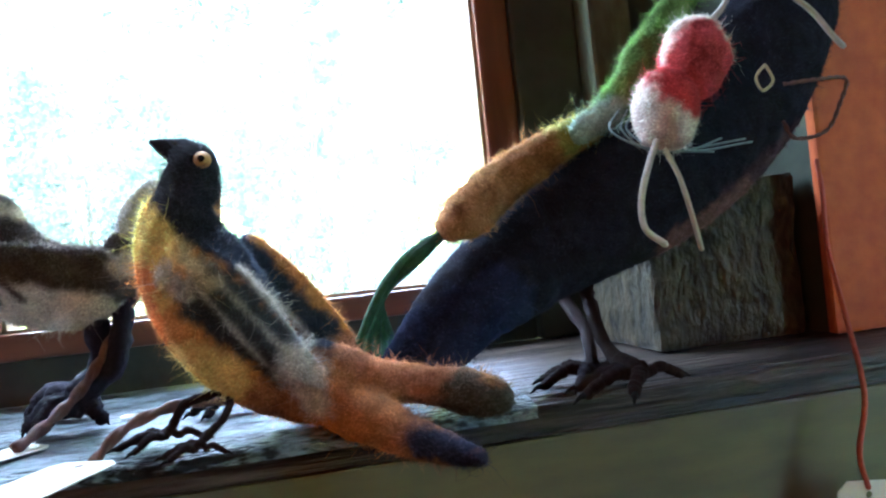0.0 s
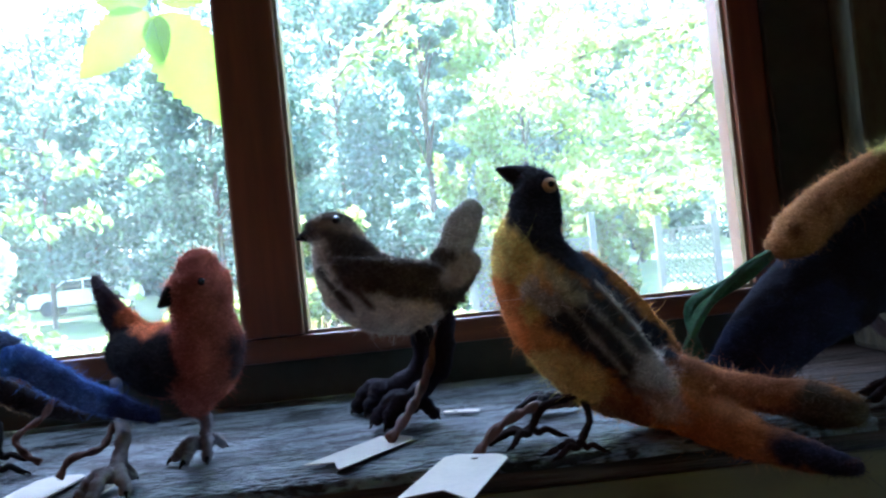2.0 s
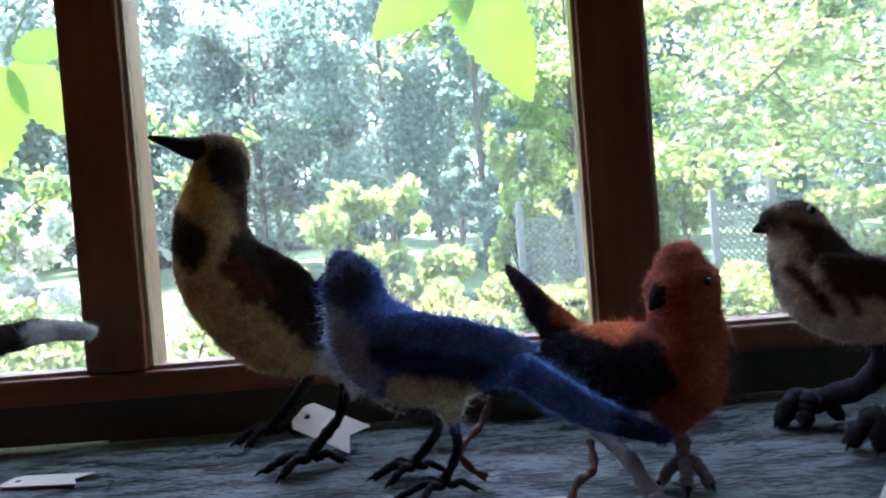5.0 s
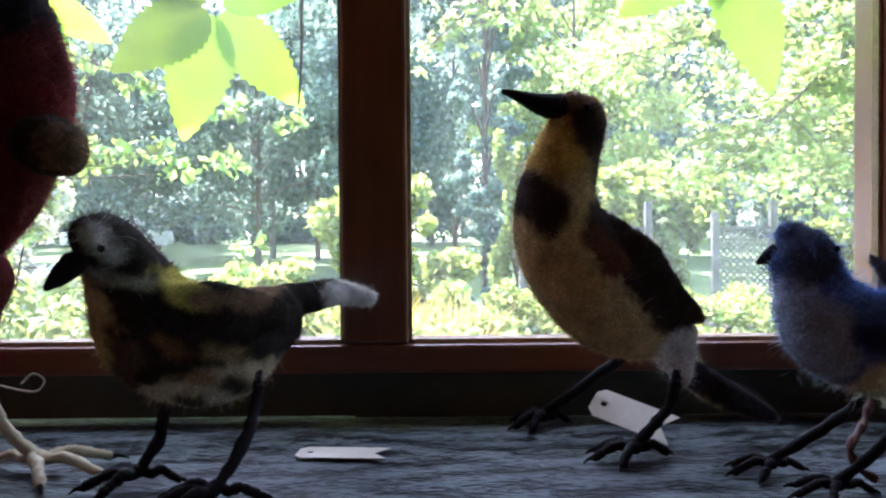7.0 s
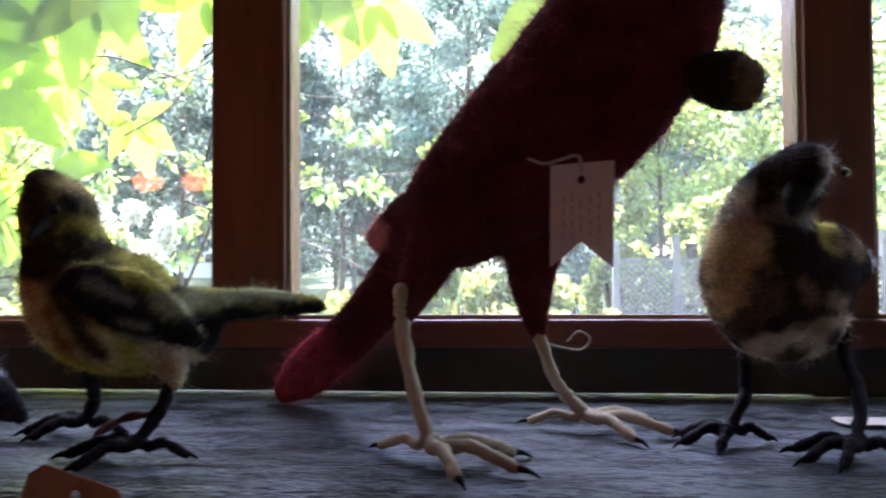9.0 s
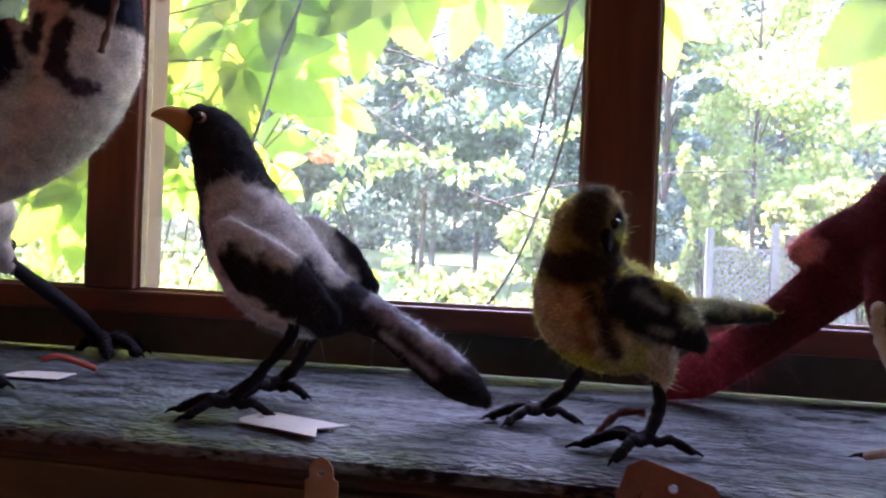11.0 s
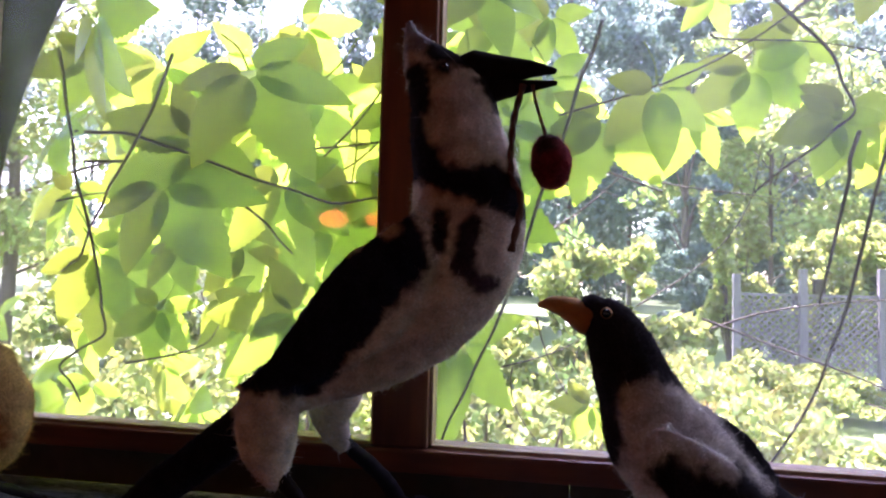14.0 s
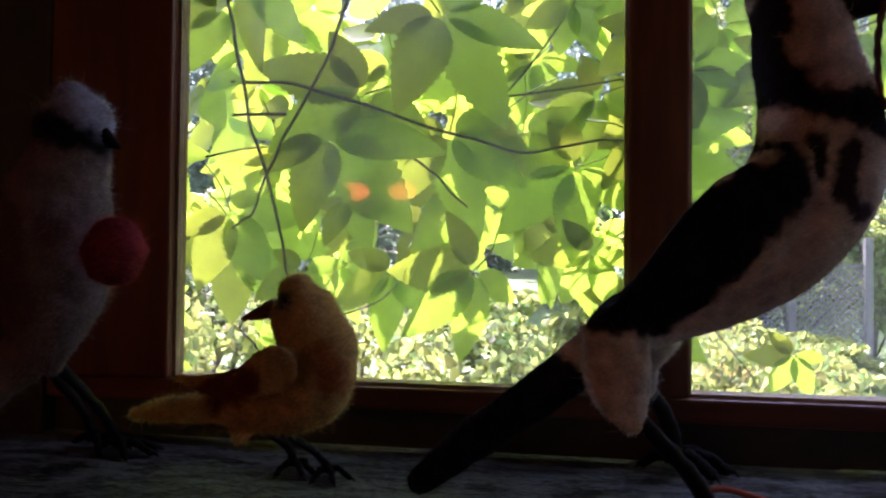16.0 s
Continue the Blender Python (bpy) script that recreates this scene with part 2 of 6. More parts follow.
def tube_arrays(path, flat=1.0, sides=8, caps=True):
    """Rings along a path of (x, y, z, r); flat squeezes the ring along the axis nearest y. Vertices and faces."""
    P, R = path[:, :3], np.maximum(path[:, 3], 1e-5)
    if caps:
        d0, d1 = P[0] - P[1], P[-1] - P[-2]
        d0, d1 = d0 / (np.linalg.norm(d0) + 1e-9), d1 / (np.linalg.norm(d1) + 1e-9)
        P = np.vstack([P[0] + d0 * R[0] * 0.9, P[0] + d0 * R[0] * 0.6, P, P[-1] + d1 * R[-1] * 0.6, P[-1] + d1 * R[-1] * 0.9])
        R = np.concatenate([[R[0] * 0.35, R[0] * 0.78], R, [R[-1] * 0.78, R[-1] * 0.35]])
    T = np.gradient(P, axis=0)
    T /= np.linalg.norm(T, axis=1)[:, None] + 1e-12
    side = np.array([0.0, 1.0, 0.0])
    B = side - T * (T @ side)[:, None]
    bad = np.linalg.norm(B, axis=1) < 0.25
    B[bad] = np.array([1.0, 0, 0]) - T[bad] * T[bad][:, :1]
    B /= np.linalg.norm(B, axis=1)[:, None]
    N = np.cross(T, B)
    a = np.linspace(0, 2 * np.pi, sides, endpoint=False)
    V = P[:, None] + R[:, None, None] * (np.cos(a)[None, :, None] * N[:, None] + flat * np.sin(a)[None, :, None] * B[:, None])
    n = len(P)
    V = V.reshape(-1, 3)
    F = [(i * sides + j, i * sides + (j + 1) % sides, (i + 1) * sides + (j + 1) % sides, (i + 1) * sides + j) for i in range(n - 1) for j in range(sides)]
    F.append(tuple(range(sides))[::-1])
    F.append(tuple(range((n - 1) * sides, n * sides)))
    return V, F


def mesh_of(name, V, F, mat, smooth=True):
    me = bpy.data.meshes.new(name)
    me.from_pydata([tuple(v) for v in V], [], F)
    me.materials.append(mat)
    if smooth:
        me.polygons.foreach_set("use_smooth", [True] * len(me.polygons))
    return me


def cord(name, pts, r, mat, parent=None, label="", sides=6, steps=6):
    path = smooth_path([(*p, r) for p in pts], steps)
    V, F = tube_arrays(path, 1.0, sides)
    ob = new(name, mesh_of(name, V, F, mat))
    if parent:
        ob.parent = parent
    if label:
        ob["label"] = label
    return ob


def twisted(name, pts, r, mat):
    """A two-ply cord: a tube whose waisted section turns as it runs."""
    path = smooth_path([(*p, r) for p in pts], 16)
    V, F = tube_arrays(path, 1.0, 14, caps=False)
    run = np.concatenate([[0], np.cumsum(np.linalg.norm(np.diff(path[:, :3], axis=0), axis=1))])
    ring = np.linspace(0, 2 * np.pi, 14, endpoint=False)
    swell = 0.7 + 1.0 * np.abs(np.cos(ring[None] - (run / (r * 8.0) * math.pi)[:, None]))
    mid = np.repeat(path[:, :3], 14, 0)
    return new(name, mesh_of(name, mid + (V - mid) * swell.reshape(-1, 1), F, mat))


# ---- window, sill and room ----
PANE_Z, HEAD_Z = 0.057, 0.74
LEFT, RIGHT = -1.325, 0.853
BARS = [(0.4245, 0.026), (0.017, 0.024), (-0.418, 0.0285), (-0.870, 0.0255)]      # middle and half width of the bars between the panes

window = tagged(new("window_1"), "long red-brown wooden window of five panes", "window", kind="structure")
edges = [LEFT] + [v for c, h in reversed(BARS) for v in (c - h, c + h)] + [RIGHT]
for c, h in BARS:
    part("mullion", box(c - h, c + h, 0, 0.045, PANE_Z + 0.0005, HEAD_Z - 0.0005, 0.003), FRAME, window)
part("stile", box(RIGHT, RIGHT + 0.03, 0, 0.045, PANE_Z + 0.0005, HEAD_Z - 0.0005, 0.003), FRAME, window)
part("stile", box(LEFT - 0.13, LEFT, -0.004, 0.03, PANE_Z + 0.0005, HEAD_Z - 0.0005, 0.003), FRAME, window)
part("bottom_rail", box(LEFT - 0.13, RIGHT + 0.03, -0.002, 0.05, 0.036, PANE_Z, 0.003), RAILWOOD, window)
part("head_rail", box(LEFT - 0.13, RIGHT + 0.03, -0.002, 0.05, HEAD_Z, HEAD_Z + 0.05, 0.003), RAILWOOD, window)
for k in range(5):
    a, b = edges[2 * k], edges[2 * k + 1]
    bead = bmesh.new()
    for q in ((a, a + 0.003, 0.007, 0.015, PANE_Z, HEAD_Z), (b - 0.003, b, 0.007, 0.015, PANE_Z, HEAD_Z), (a, b, 0.007, 0.015, PANE_Z, PANE_Z + 0.003)):
        box(*q, bm=bead)
    part("glazing_bead", bead, BEAD, window, "glazing bead, sunlit glow put into its pale colour")
    pane = part("pane", box(a + 0.001, b - 0.001, 0.0155, 0.0185, PANE_Z + 0.001, HEAD_Z - 0.001), GLASS, window, "dusty clear glass pane, its dust also standing in for haze")
    pane.visible_shadow = False

# lower board, with a thin gap over the sill that lets daylight in
board = tagged(new("trim_lower_board"), "dark green painted board under the window", "board", kind="structure")
for x0, x1, gap in ((LEFT - 0.13, -0.72, 0.0), (-0.7195, -0.6205, 0.0012), (-0.6195, 0.0, 0.0016), (0.0, RIGHT + 0.03, 0.0)):
    part("board", box(x0, x1, 0.012, 0.03, gap, 0.0355), GREENWOOD, board)

sill = tagged(new("sill"), "weathered grey-green wooden window sill plank", "window sill", kind="structure")


def plank(name, x0, x1, y0, y1, z0, z1, mat, seed, label):
    """A worn plank with a wavering front edge and a slightly uneven top."""
    bm = bmesh.new()
    nx, ny = int((x1 - x0) / 0.012), 18
    rows = []
    for i in range(nx + 1):
        x = x0 + (x1 - x0) * i / nx
        wob = 0.004 * noise.noise((x * 7, seed, 0)) + 0.002 * noise.noise((x * 40, seed, 3))
        row = []
        for j in range(ny + 1):
            y = y0 + wob * (1 - j / ny) + (y1 - y0) * j / ny
            z = z1 + 0.0012 * noise.noise((x * 4, y * 90, seed)) - 0.0016 * max(0.0, noise.noise((x * 2.5, y * 45, seed + 5)) - 0.25) - (0.003 if j == 0 else 0)
            row.append(bm.verts.new((x, y, z)))
        rows.append(row)
    for i in range(nx):
        for j in range(ny):
            bm.faces.new((rows[i][j], rows[i + 1][j], rows[i + 1][j + 1], rows[i][j + 1]))
        a, b = rows[i][0], rows[i + 1][0]
        c, d = bm.verts.new((b.co.x, b.co.y + 0.001, z0)), bm.verts.new((a.co.x, a.co.y + 0.001, z0))
        bm.faces.new((a, d, c, b))
    ob = part(name, bm, mat, sill, label)
    ob.data.polygons.foreach_set("use_smooth", [True] * len(ob.data.polygons))
    return ob


plank("plank", -1.9, 0.80, -0.238, 0.0118, -0.010, -0.0005, SILLWOOD, 1.0, "weathered grey-green plank")
plank("plank", 0.8, 1.9, -0.238, 0.0118, -0.010, -0.0005, SILLDARK, 1.0, "dark brown worn plank")
part("plank_body", box(-1.9, 1.9, -0.229, 0.0118, -0.022, -0.006), SILLDARK, sill)
part("plank_body", box(-1.9, 1.9, 0.0122, 0.11, -0.03, -0.0012), SILLWOOD, sill)

apron = tagged(new("trim_apron"), "olive painted board below the sill", "board", kind="structure")
part("apron_board", box(-1.9, 1.9, -0.231, -0.2, -0.105, -0.0225, 0.002), OLIVE, apron)
part("apron_board", box(-1.9, 1.9, -0.222, -0.2, -0.9, -0.1055, 0.002), OLIVE, apron)

# right-hand end: green board, post, rough block and an orange wall
part_right = tagged(new("trim_right_jamb"), "dark green jamb board beside the window", "board", kind="structure")
part("jamb_board", box(RIGHT + 0.0305, 0.945, -0.004, 0.04, 0.0, 0.8, 0.003), GREENWOOD, part_right)
part("jamb_board", box(-1.9, LEFT - 0.1305, -0.006, 0.04, 0.0, 0.8, 0.003), GREENWOOD, part_right)
green_post = tagged(new("trim_post"), "worn light green wooden post", "post", kind="structure")
part("post", box(0.9455, 0.985, -0.03, 0.04, 0.0, 0.8, 0.004), POSTGREEN, green_post)
part("post", box(0.9855, 1.9, -0.012, 0.04, 0.0, 0.8), GREENWOOD, green_post)


def rough_block():
    bm = bmesh.new()
    bmesh.ops.create_grid(bm, x_segments=1, y_segments=1, size=0.01)
    bm.clear()
    box(0.915, 1.03, -0.155, -0.0315, 0.0, 0.115, 0.006, bm)
    bmesh.ops.subdivide_edges(bm, edges=bm.edges[:], cuts=9, use_grid_fill=True)
    for v in bm.verts:
        n = noise.noise_vector(v.co * 45) * 0.0032 + noise.noise_vector(v.co * 150) * 0.0016
        v.co += Vector((n.x, n.y, n.z if v.co.z > 0.02 else 0))
    ob = part("timber_block", bm, ROUGHWOOD)
    return tagged(ob, "rough grey-brown timber block standing on sill", "block")


rough_block()
orange_wall = tagged(new("wall_orange"), "orange painted plaster return wall", "wall", kind="structure")
part("wall_face", box(1.036, 1.9, -0.175, -0.1655, 0.0, 0.8, 0.003), ORANGE, orange_wall)
# core behind the orange face is coloured dark to paint the side's shadow
part("wall_core", box(1.04, 1.9, -0.165, -0.0125, 0.0, 0.8), GREENWOOD, orange_wall, "side of the wall, shadow put into its dark green colour")

# the outer wall round the window and the room behind the camera
wall_north = tagged(new("wall_north"), "cream plaster wall round the window", "wall", kind="structure")
for q in ((-2.6, -1.9, 0.0, 0.12, -0.95, 1.6), (1.9, 2.6, 0.0, 0.12, -0.95, 1.6), (-1.9, 1.9, 0.0, 0.12, 0.805, 1.6), (-1.9, 1.9, 0.0, 0.1, -0.95, -0.031), (LEFT - 0.13, RIGHT + 0.03, 0.0505, 0.11, HEAD_Z + 0.001, 0.804)):
    part("wall_panel", box(*q), PLASTER, wall_north)
floor = tagged(new("floor"), "brown floorboards", "floor", kind="structure")
for k in range(26):
    part("floorboard", box(-2.6 + 0.2 * k, -2.403 + 0.2 * k, -3.2, 0.0, -0.97, -0.95), BOARDS, floor)
ceiling = tagged(part("ceiling", box(-2.6, 2.6, -3.2, 0.12, 1.6, 1.66), PLASTER), "cream ceiling", "ceiling", kind="structure")
# unseen wall; its doorway is added as fill light from the right
wall_east = tagged(new("wall_east"), "unseen cream plaster side wall, doorway added to let in fill light", "wall", kind="structure")
for q in ((2.6, 2.7, -3.2, -1.5, -0.95, 1.66), (2.6, 2.7, -1.22, 0.12, -0.95, 1.66), (2.6, 2.7, -1.5, -1.22, 1.1, 1.66)):
    part("wall_panel", box(*q), PLASTER, wall_east)
wall_west = tagged(part("wall_west", box(-2.7, -2.6, -3.2, 0.12, -0.95, 1.66), PLASTER), "cream plaster side wall", "wall", kind="structure")
wall_south = tagged(part("wall_south", box(-2.7, 2.7, -3.3, -3.2, -0.95, 1.66), PLASTER), "cream plaster rear wall", "wall", kind="structure")
# unseen overhang, added only to block direct sun from sill and room
eave = tagged(part("eave", box(-2.6, 2.6, 0.125, 0.5, 0.86, 0.9), GREENWOOD), "unseen dark overhang added to keep direct sun off the sill", "eave", kind="structure")


def lantern(x, y, z):
    """A hanging lamp with an orange paper shade."""
    lamp = tagged(new("hanging_lamp"), "lit orange paper lamp hanging from the ceiling", "lamp", "lamps in the room")
    bm = bmesh.new()
    bmesh.ops.create_uvsphere(bm, u_segments=20, v_segments=12, radius=0.075, matrix=pose(x, y, z) @ Matrix.Diagonal((1, 1, 0.62, 1)))
    part("shade", bm, LAMPSHADE, lamp, "glowing orange paper shade")
    limb_path = smooth_path([(x, y, z + 0.045, 0.003), (x, y, z + 0.4, 0.003), (x, y, 1.6, 0.003)], 3)
    V, F = tube_arrays(limb_path, 1.0, 6)
    part_cord = new("flex", mesh_of("flex", V, F, BLACKLEG))
    part_cord.parent = lamp


lantern(-1.99, -2.85, 0.54)
lantern(-1.74, -2.85, 0.54)


# ---- felted birds ----
for m in (BLACKLEG, BARKLEG, WOOLLEG, BEAKDARK):
    m.node_tree.nodes["Principled BSDF"].inputs["Specular IOR Level"].default_value = 0.12
LEGS = {"leg": BLACKLEG, "wool": WOOLLEG, "pale": PALELEG, "bark": BARKLEG, "cream": CREAMLEG, "beak": BEAKDARK, "orange": BEAKORANGE, "bill": BILLBROWN}
SLOTS = [FELT, FUZZ, BLACKLEG, WOOLLEG, PALELEG, BARKLEG, CREAMLEG, BEAKDARK, BEAKORANGE, BILLBROWN, EYEBLACK, EYERING]


def remeshed(V, F, size, rounds):
    """One closed skin over overlapping forms."""
    me = bpy.data.meshes.new("form")
    me.from_pydata([tuple(v) for v in V], [], F)
    ob = new("form", me)
    mod = ob.modifiers.new("skin", "REMESH")
    mod.mode, mod.voxel_size = "VOXEL", size
    out = bpy.data.meshes.new_from_object(ob.evaluated_get(bpy.context.evaluated_depsgraph_get()))
    bpy.data.objects.remove(ob)
    bm = bmesh.new()
    bm.from_mesh(out)
    for _ in range(rounds):
        bmesh.ops.smooth_vert(bm, verts=bm.verts, factor=0.5, use_axis_x=True, use_axis_y=True, use_axis_z=True)
    bm.normal_update()
    for v in bm.verts:
        v.co += v.normal * (0.0011 * noise.noise(v.co * 60) + 0.0007 * noise.noise(v.co * 170))
    bm.normal_update()
    V2, N2 = np.array([v.co[:] for v in bm.verts]), np.array([v.normal[:] for v in bm.verts])
    F2 = [tuple(v.index for v in f.verts) for f in bm.faces]
    bm.free()
    return V2, N2, F2


class Felt:
    """A felted figure: soft forms, dye patches, wrapped wire legs and loose fibres, all one mesh."""

    def __init__(self, y):
        self.y, self.V, self.F, self.n = y, [], [], 0
        self.base, self.patches, self.solid, self.rest = (0.3, 0.3, 0.3), [], [], 1.0

    def body(self, pts, w=0.85, y0=0.0, y1=0.0):
        k = max(1, len(pts) - 1)
        path = smooth_path([(x, self.y + y0 + (y1 - y0) * i / k, max(z, r * 0.8) if self.rest else z, r) for i, (x, z, r) in enumerate(pts)], 5)
        path[:, 3] = np.maximum(path[:, 3], 0.0018)
        V, F = tube_arrays(path, w, 18)
        self.F += [tuple(i + self.n for i in f) for f in F]
        self.V.append(V)
        self.n += len(V)

    def ball(self, x, y, z, r, squash=1.0):
        self.rest, keep = 0, self.y
        self.y = y
        self.body([(x, z + r * 0.35 * squash, r * 0.93), (x, z, r), (x, z - r * 0.35 * squash, r * 0.93)], 1.0)
        self.y = keep

    def patch(self, a, b, r, colour, soft=0.0035):
        self.patches.append((np.array(a), np.array(b), r, np.array(colour), soft))

    def hard(self, kind, pts, y0=0.0, y1=0.0):
        k = max(1, len(pts) - 1)
        path = smooth_path([(x, self.y + y0 + (y1 - y0) * i / k, z, r) for i, (x, z, r) in enumerate(pts)], 4)
        self.solid.append((*tube_arrays(path, 0.9, 10), LEGS[kind]))

    def wire(self, pts, r, kind, r1=None):
        path = smooth_path([(*p, r + ((r1 or r) - r) * i / (len(pts) - 1)) for i, p in enumerate(pts)], 7)
        # wound thread: thick and thin places and a slightly wandering line
        path[:, 3] *= 1 + 0.34 * np.array([noise.noise((i * 0.9, p[0] * 200, p[2] * 200)) for i, p in enumerate(path)])
        wander = np.array([noise.noise_vector(Vector(p[:3]) * 130)[:] for p in path]) * r * 0.3
        path[1:-1, :2] += wander[1:-1, :2]
        self.solid.append((*tube_arrays(path, 1.0, 8), LEGS[kind]))

    def leg(self, hip, foot, heading, size, r, kind="leg", knee=None):
        """A wound shank from hip to foot, three knuckled toes ahead and one behind, with thin dark claws."""
        r = r * {"leg": 1.9, "bark": 1.35, "cream": 1.25, "pale": 1.9}.get(kind, 1.3)
        ank = (foot[0], foot[1], r * 1.8 + 0.003)
        mid = knee or tuple((hip[i] + ank[i]) / 2 + (0.004 if i == 0 else 0) for i in range(3))
        up = (hip[0] * 1.0, hip[1], hip[2] + 0.012)
        self.wire([up, hip, mid, ank], r, kind, r * 0.95)
        for turn, k in ((-36, 0.9), (2, 1.05), (38, 0.9), (176, 0.7)):
            a = radians(heading + turn + 9 * noise.noise((foot[0] * 31, turn, 2)))
            bend = radians(14 * noise.noise((foot[0] * 57, turn, 5)))
            dx, dy, ex, ey, L = math.cos(a), math.sin(a), math.cos(a + bend), math.sin(a + bend), size * k
            thick = r * (1.0 if turn != 176 else 0.85)
            knuckle = (ank[0] + dx * L * 0.45, ank[1] + dy * L * 0.45, thick * 2.3 + 0.001)
            tip = (ank[0] + ex * L * 0.92, ank[1] + ey * L * 0.92, thick * 0.85)
            self.wire([ank, (ank[0] + dx * L * 0.2, ank[1] + dy * L * 0.2, thick * 2.1), knuckle, (ank[0] + ex * L * 0.72, ank[1] + ey * L * 0.72, thick * 1.7), tip], thick, kind, thick * 0.72)
            self.wire([tip, (ank[0] + ex * L * 1.05, ank[1] + ey * L * 1.05, thick * 0.75), (ank[0] + ex * L * 1.16, ank[1] + ey * L * 1.16, 0.0006)], thick * 0.5, "beak", 0.0004)

    def eye(self, x, z, r, ring=0.0):
        self.solid.append((x, z, r, ring))

    def dye_at(self, V):
        C = np.tile(np.array(self.base, float), (len(V), 1))
        wob = np.array([noise.noise(Vector(v) * 80) * 0.0045 + noise.noise(Vector(v) * 240) * 0.003 for v in V])
        Q = V[:, [0, 2]]
        for a, b, r, col, soft in self.patches:
            d = b - a
            t = np.clip(((Q - a) @ d) / max(d @ d, 1e-9), 0, 1)
            dist = np.linalg.norm(Q - a - t[:, None] * d, axis=1) + wob * min(1.0, r / 0.006)
            s = np.clip((r + soft - dist) / (2 * soft), 0, 1)
            s = (s * s * (3 - 2 * s))[:, None]
            C = C * (1 - s) + col * s
        return C

    def build(self, name, label, fuzz=2500, voxel=0.002, category="felt bird", length=0.0055, shift=(0.0, 0.0), tall=1.0):
        V, N, F = remeshed(np.vstack(self.V), self.F, voxel, 4)
        C = self.dye_at(V)
        verts, cols, faces, mats = [V], [C], list(F), [0] * len(F)
        n = len(V)
        rs = np.random.RandomState(len(V))
        # loose fibres: slim two-step blades
        pick = rs.randint(0, len(V), fuzz)
        lie = rs.normal(size=(fuzz, 3))
        lie -= N[pick] * np.sum(lie * N[pick], 1)[:, None]
        lie /= np.linalg.norm(lie, axis=1)[:, None] + 1e-9
        short = (rs.rand(fuzz) < 0.7)[:, None]
        L = np.where(short, 0.0032 * (0.5 + rs.rand(fuzz, 1)), length * (0.5 + rs.rand(fuzz, 1) ** 4 * 2.2))
        rise = (0.25 + 0.6 * rs.rand(fuzz))[:, None]
        root = V[pick] - N[pick] * 0.0004
        mid = root + (lie * (1 - rise) + N[pick] * rise * 1.2) * L * 0.55
        tip = mid + (lie + 0.7 * rs.normal(size=(fuzz, 3))) * L * 0.5
        side = np.cross(lie, N[pick]) * np.where(short, 0.0002, 0.00011)
        verts.append(np.stack([root - side, root + side, mid + side * 0.8, mid - side * 0.8, tip], 1).reshape(-1, 3))
        # fibre dye lightened beyond the wool's own, painting in a backlit glow
        cols.append(np.repeat(np.clip(C[pick] * 1.7 + 0.018, 0, 0.85), 5, 0))
        for i in range(fuzz):
            k = n + 5 * i
            faces += [(k, k + 1, k + 2, k + 3), (k + 3, k + 2, k + 4)]
        mats += [1] * (2 * fuzz)
        n += 5 * fuzz
        for item in self.solid:
            if len(item) == 3:
                forms = [(item[0], item[1], item[2])]
            else:
                x, z, r, ring = item
                near = np.hypot(V[:, 0] - x, V[:, 2] - z) < 0.007
                if not near.any():
                    continue
                yy = V[near, 1].min()
                forms = []
                for rad, mat, dy in ((ring, EYERING, 0.0006), (r, EYEBLACK, -0.0016)):
                    if rad:
                        path = np.array([(x, yy + dy + 0.5 * rad, z, rad * 0.8), (x, yy + dy + 0.1 * rad, z, rad), (x, yy + dy - 0.3 * rad, z, rad * 0.75)])
                        forms.append((*tube_arrays(path, 1.0, 12), mat))
            for PV, PF, mat in forms:
                verts.append(PV)
                cols.append(np.tile([0.1, 0.1, 0.1], (len(PV), 1)))
                faces += [tuple(i + n for i in f) for f in PF]
                mats += [SLOTS.index(mat)] * len(PF)
                n += len(PV)
        P = np.vstack(verts)
        P = P * np.array([1, 1, tall]) + np.array([*shift, 0.0])
        base = Vector((float(P[:, 0].mean()), float(self.y), 0.0))
        me = bpy.data.meshes.new(name)
        me.from_pydata([tuple(v) for v in P - np.array(base)], [], faces)
        for m in SLOTS:
            me.materials.append(m)
        me.polygons.foreach_set("material_index", mats)
        me.polygons.foreach_set("use_smooth", [True] * len(faces))
        at = me.color_attributes.new("dye", "FLOAT_COLOR", "POINT")
        at.data.foreach_set("color", np.hstack([np.vstack(cols), np.ones((len(P), 1))]).astype(np.float32).ravel())
        ob = new(name, me)
        ob.location = base
        return tagged(ob, label, category)


b = Felt(-0.19)
b.base = (0.011, 0.012, 0.02)
b.body([(0.7261, 0.0176, 0.0074), (0.7505, 0.0346, 0.0177), (0.7792, 0.0549, 0.0258), (0.8178, 0.078, 0.0349), (0.8652, 0.1028, 0.0454), (0.9145, 0.1302, 0.0523), (0.9623, 0.1644, 0.0495), (1.0018, 0.2042, 0.039), (1.0194, 0.2461, 0.0318), (1.0173, 0.2798, 0.0261), (1.0076, 0.3025, 0.0149)], w=0.7)
b.body([(0.7543, 0.0158, 0.0086), (0.7784, 0.0422, 0.0167), (0.8132, 0.0648, 0.0238)], w=0.7, y0=-0.015, y1=-0.01)
# navy dye paints the highlight on the black tail
b.patch((0.7265, 0.0209), (0.7932, 0.0531), 0.0202, (0.016, 0.024, 0.055))
b.patch((0.931, 0.072), (1.0023, 0.1238), 0.02, (0.05, 0.028, 0.034))
b.patch((0.9078, 0.0747), (0.9538, 0.0952), 0.0108, (0.12, 0.06, 0.05))
b.hard("beak", [(0.994, 0.2918, 0.0111), (0.9703, 0.2963, 0.0081), (0.9426, 0.2972, 0.0022)])
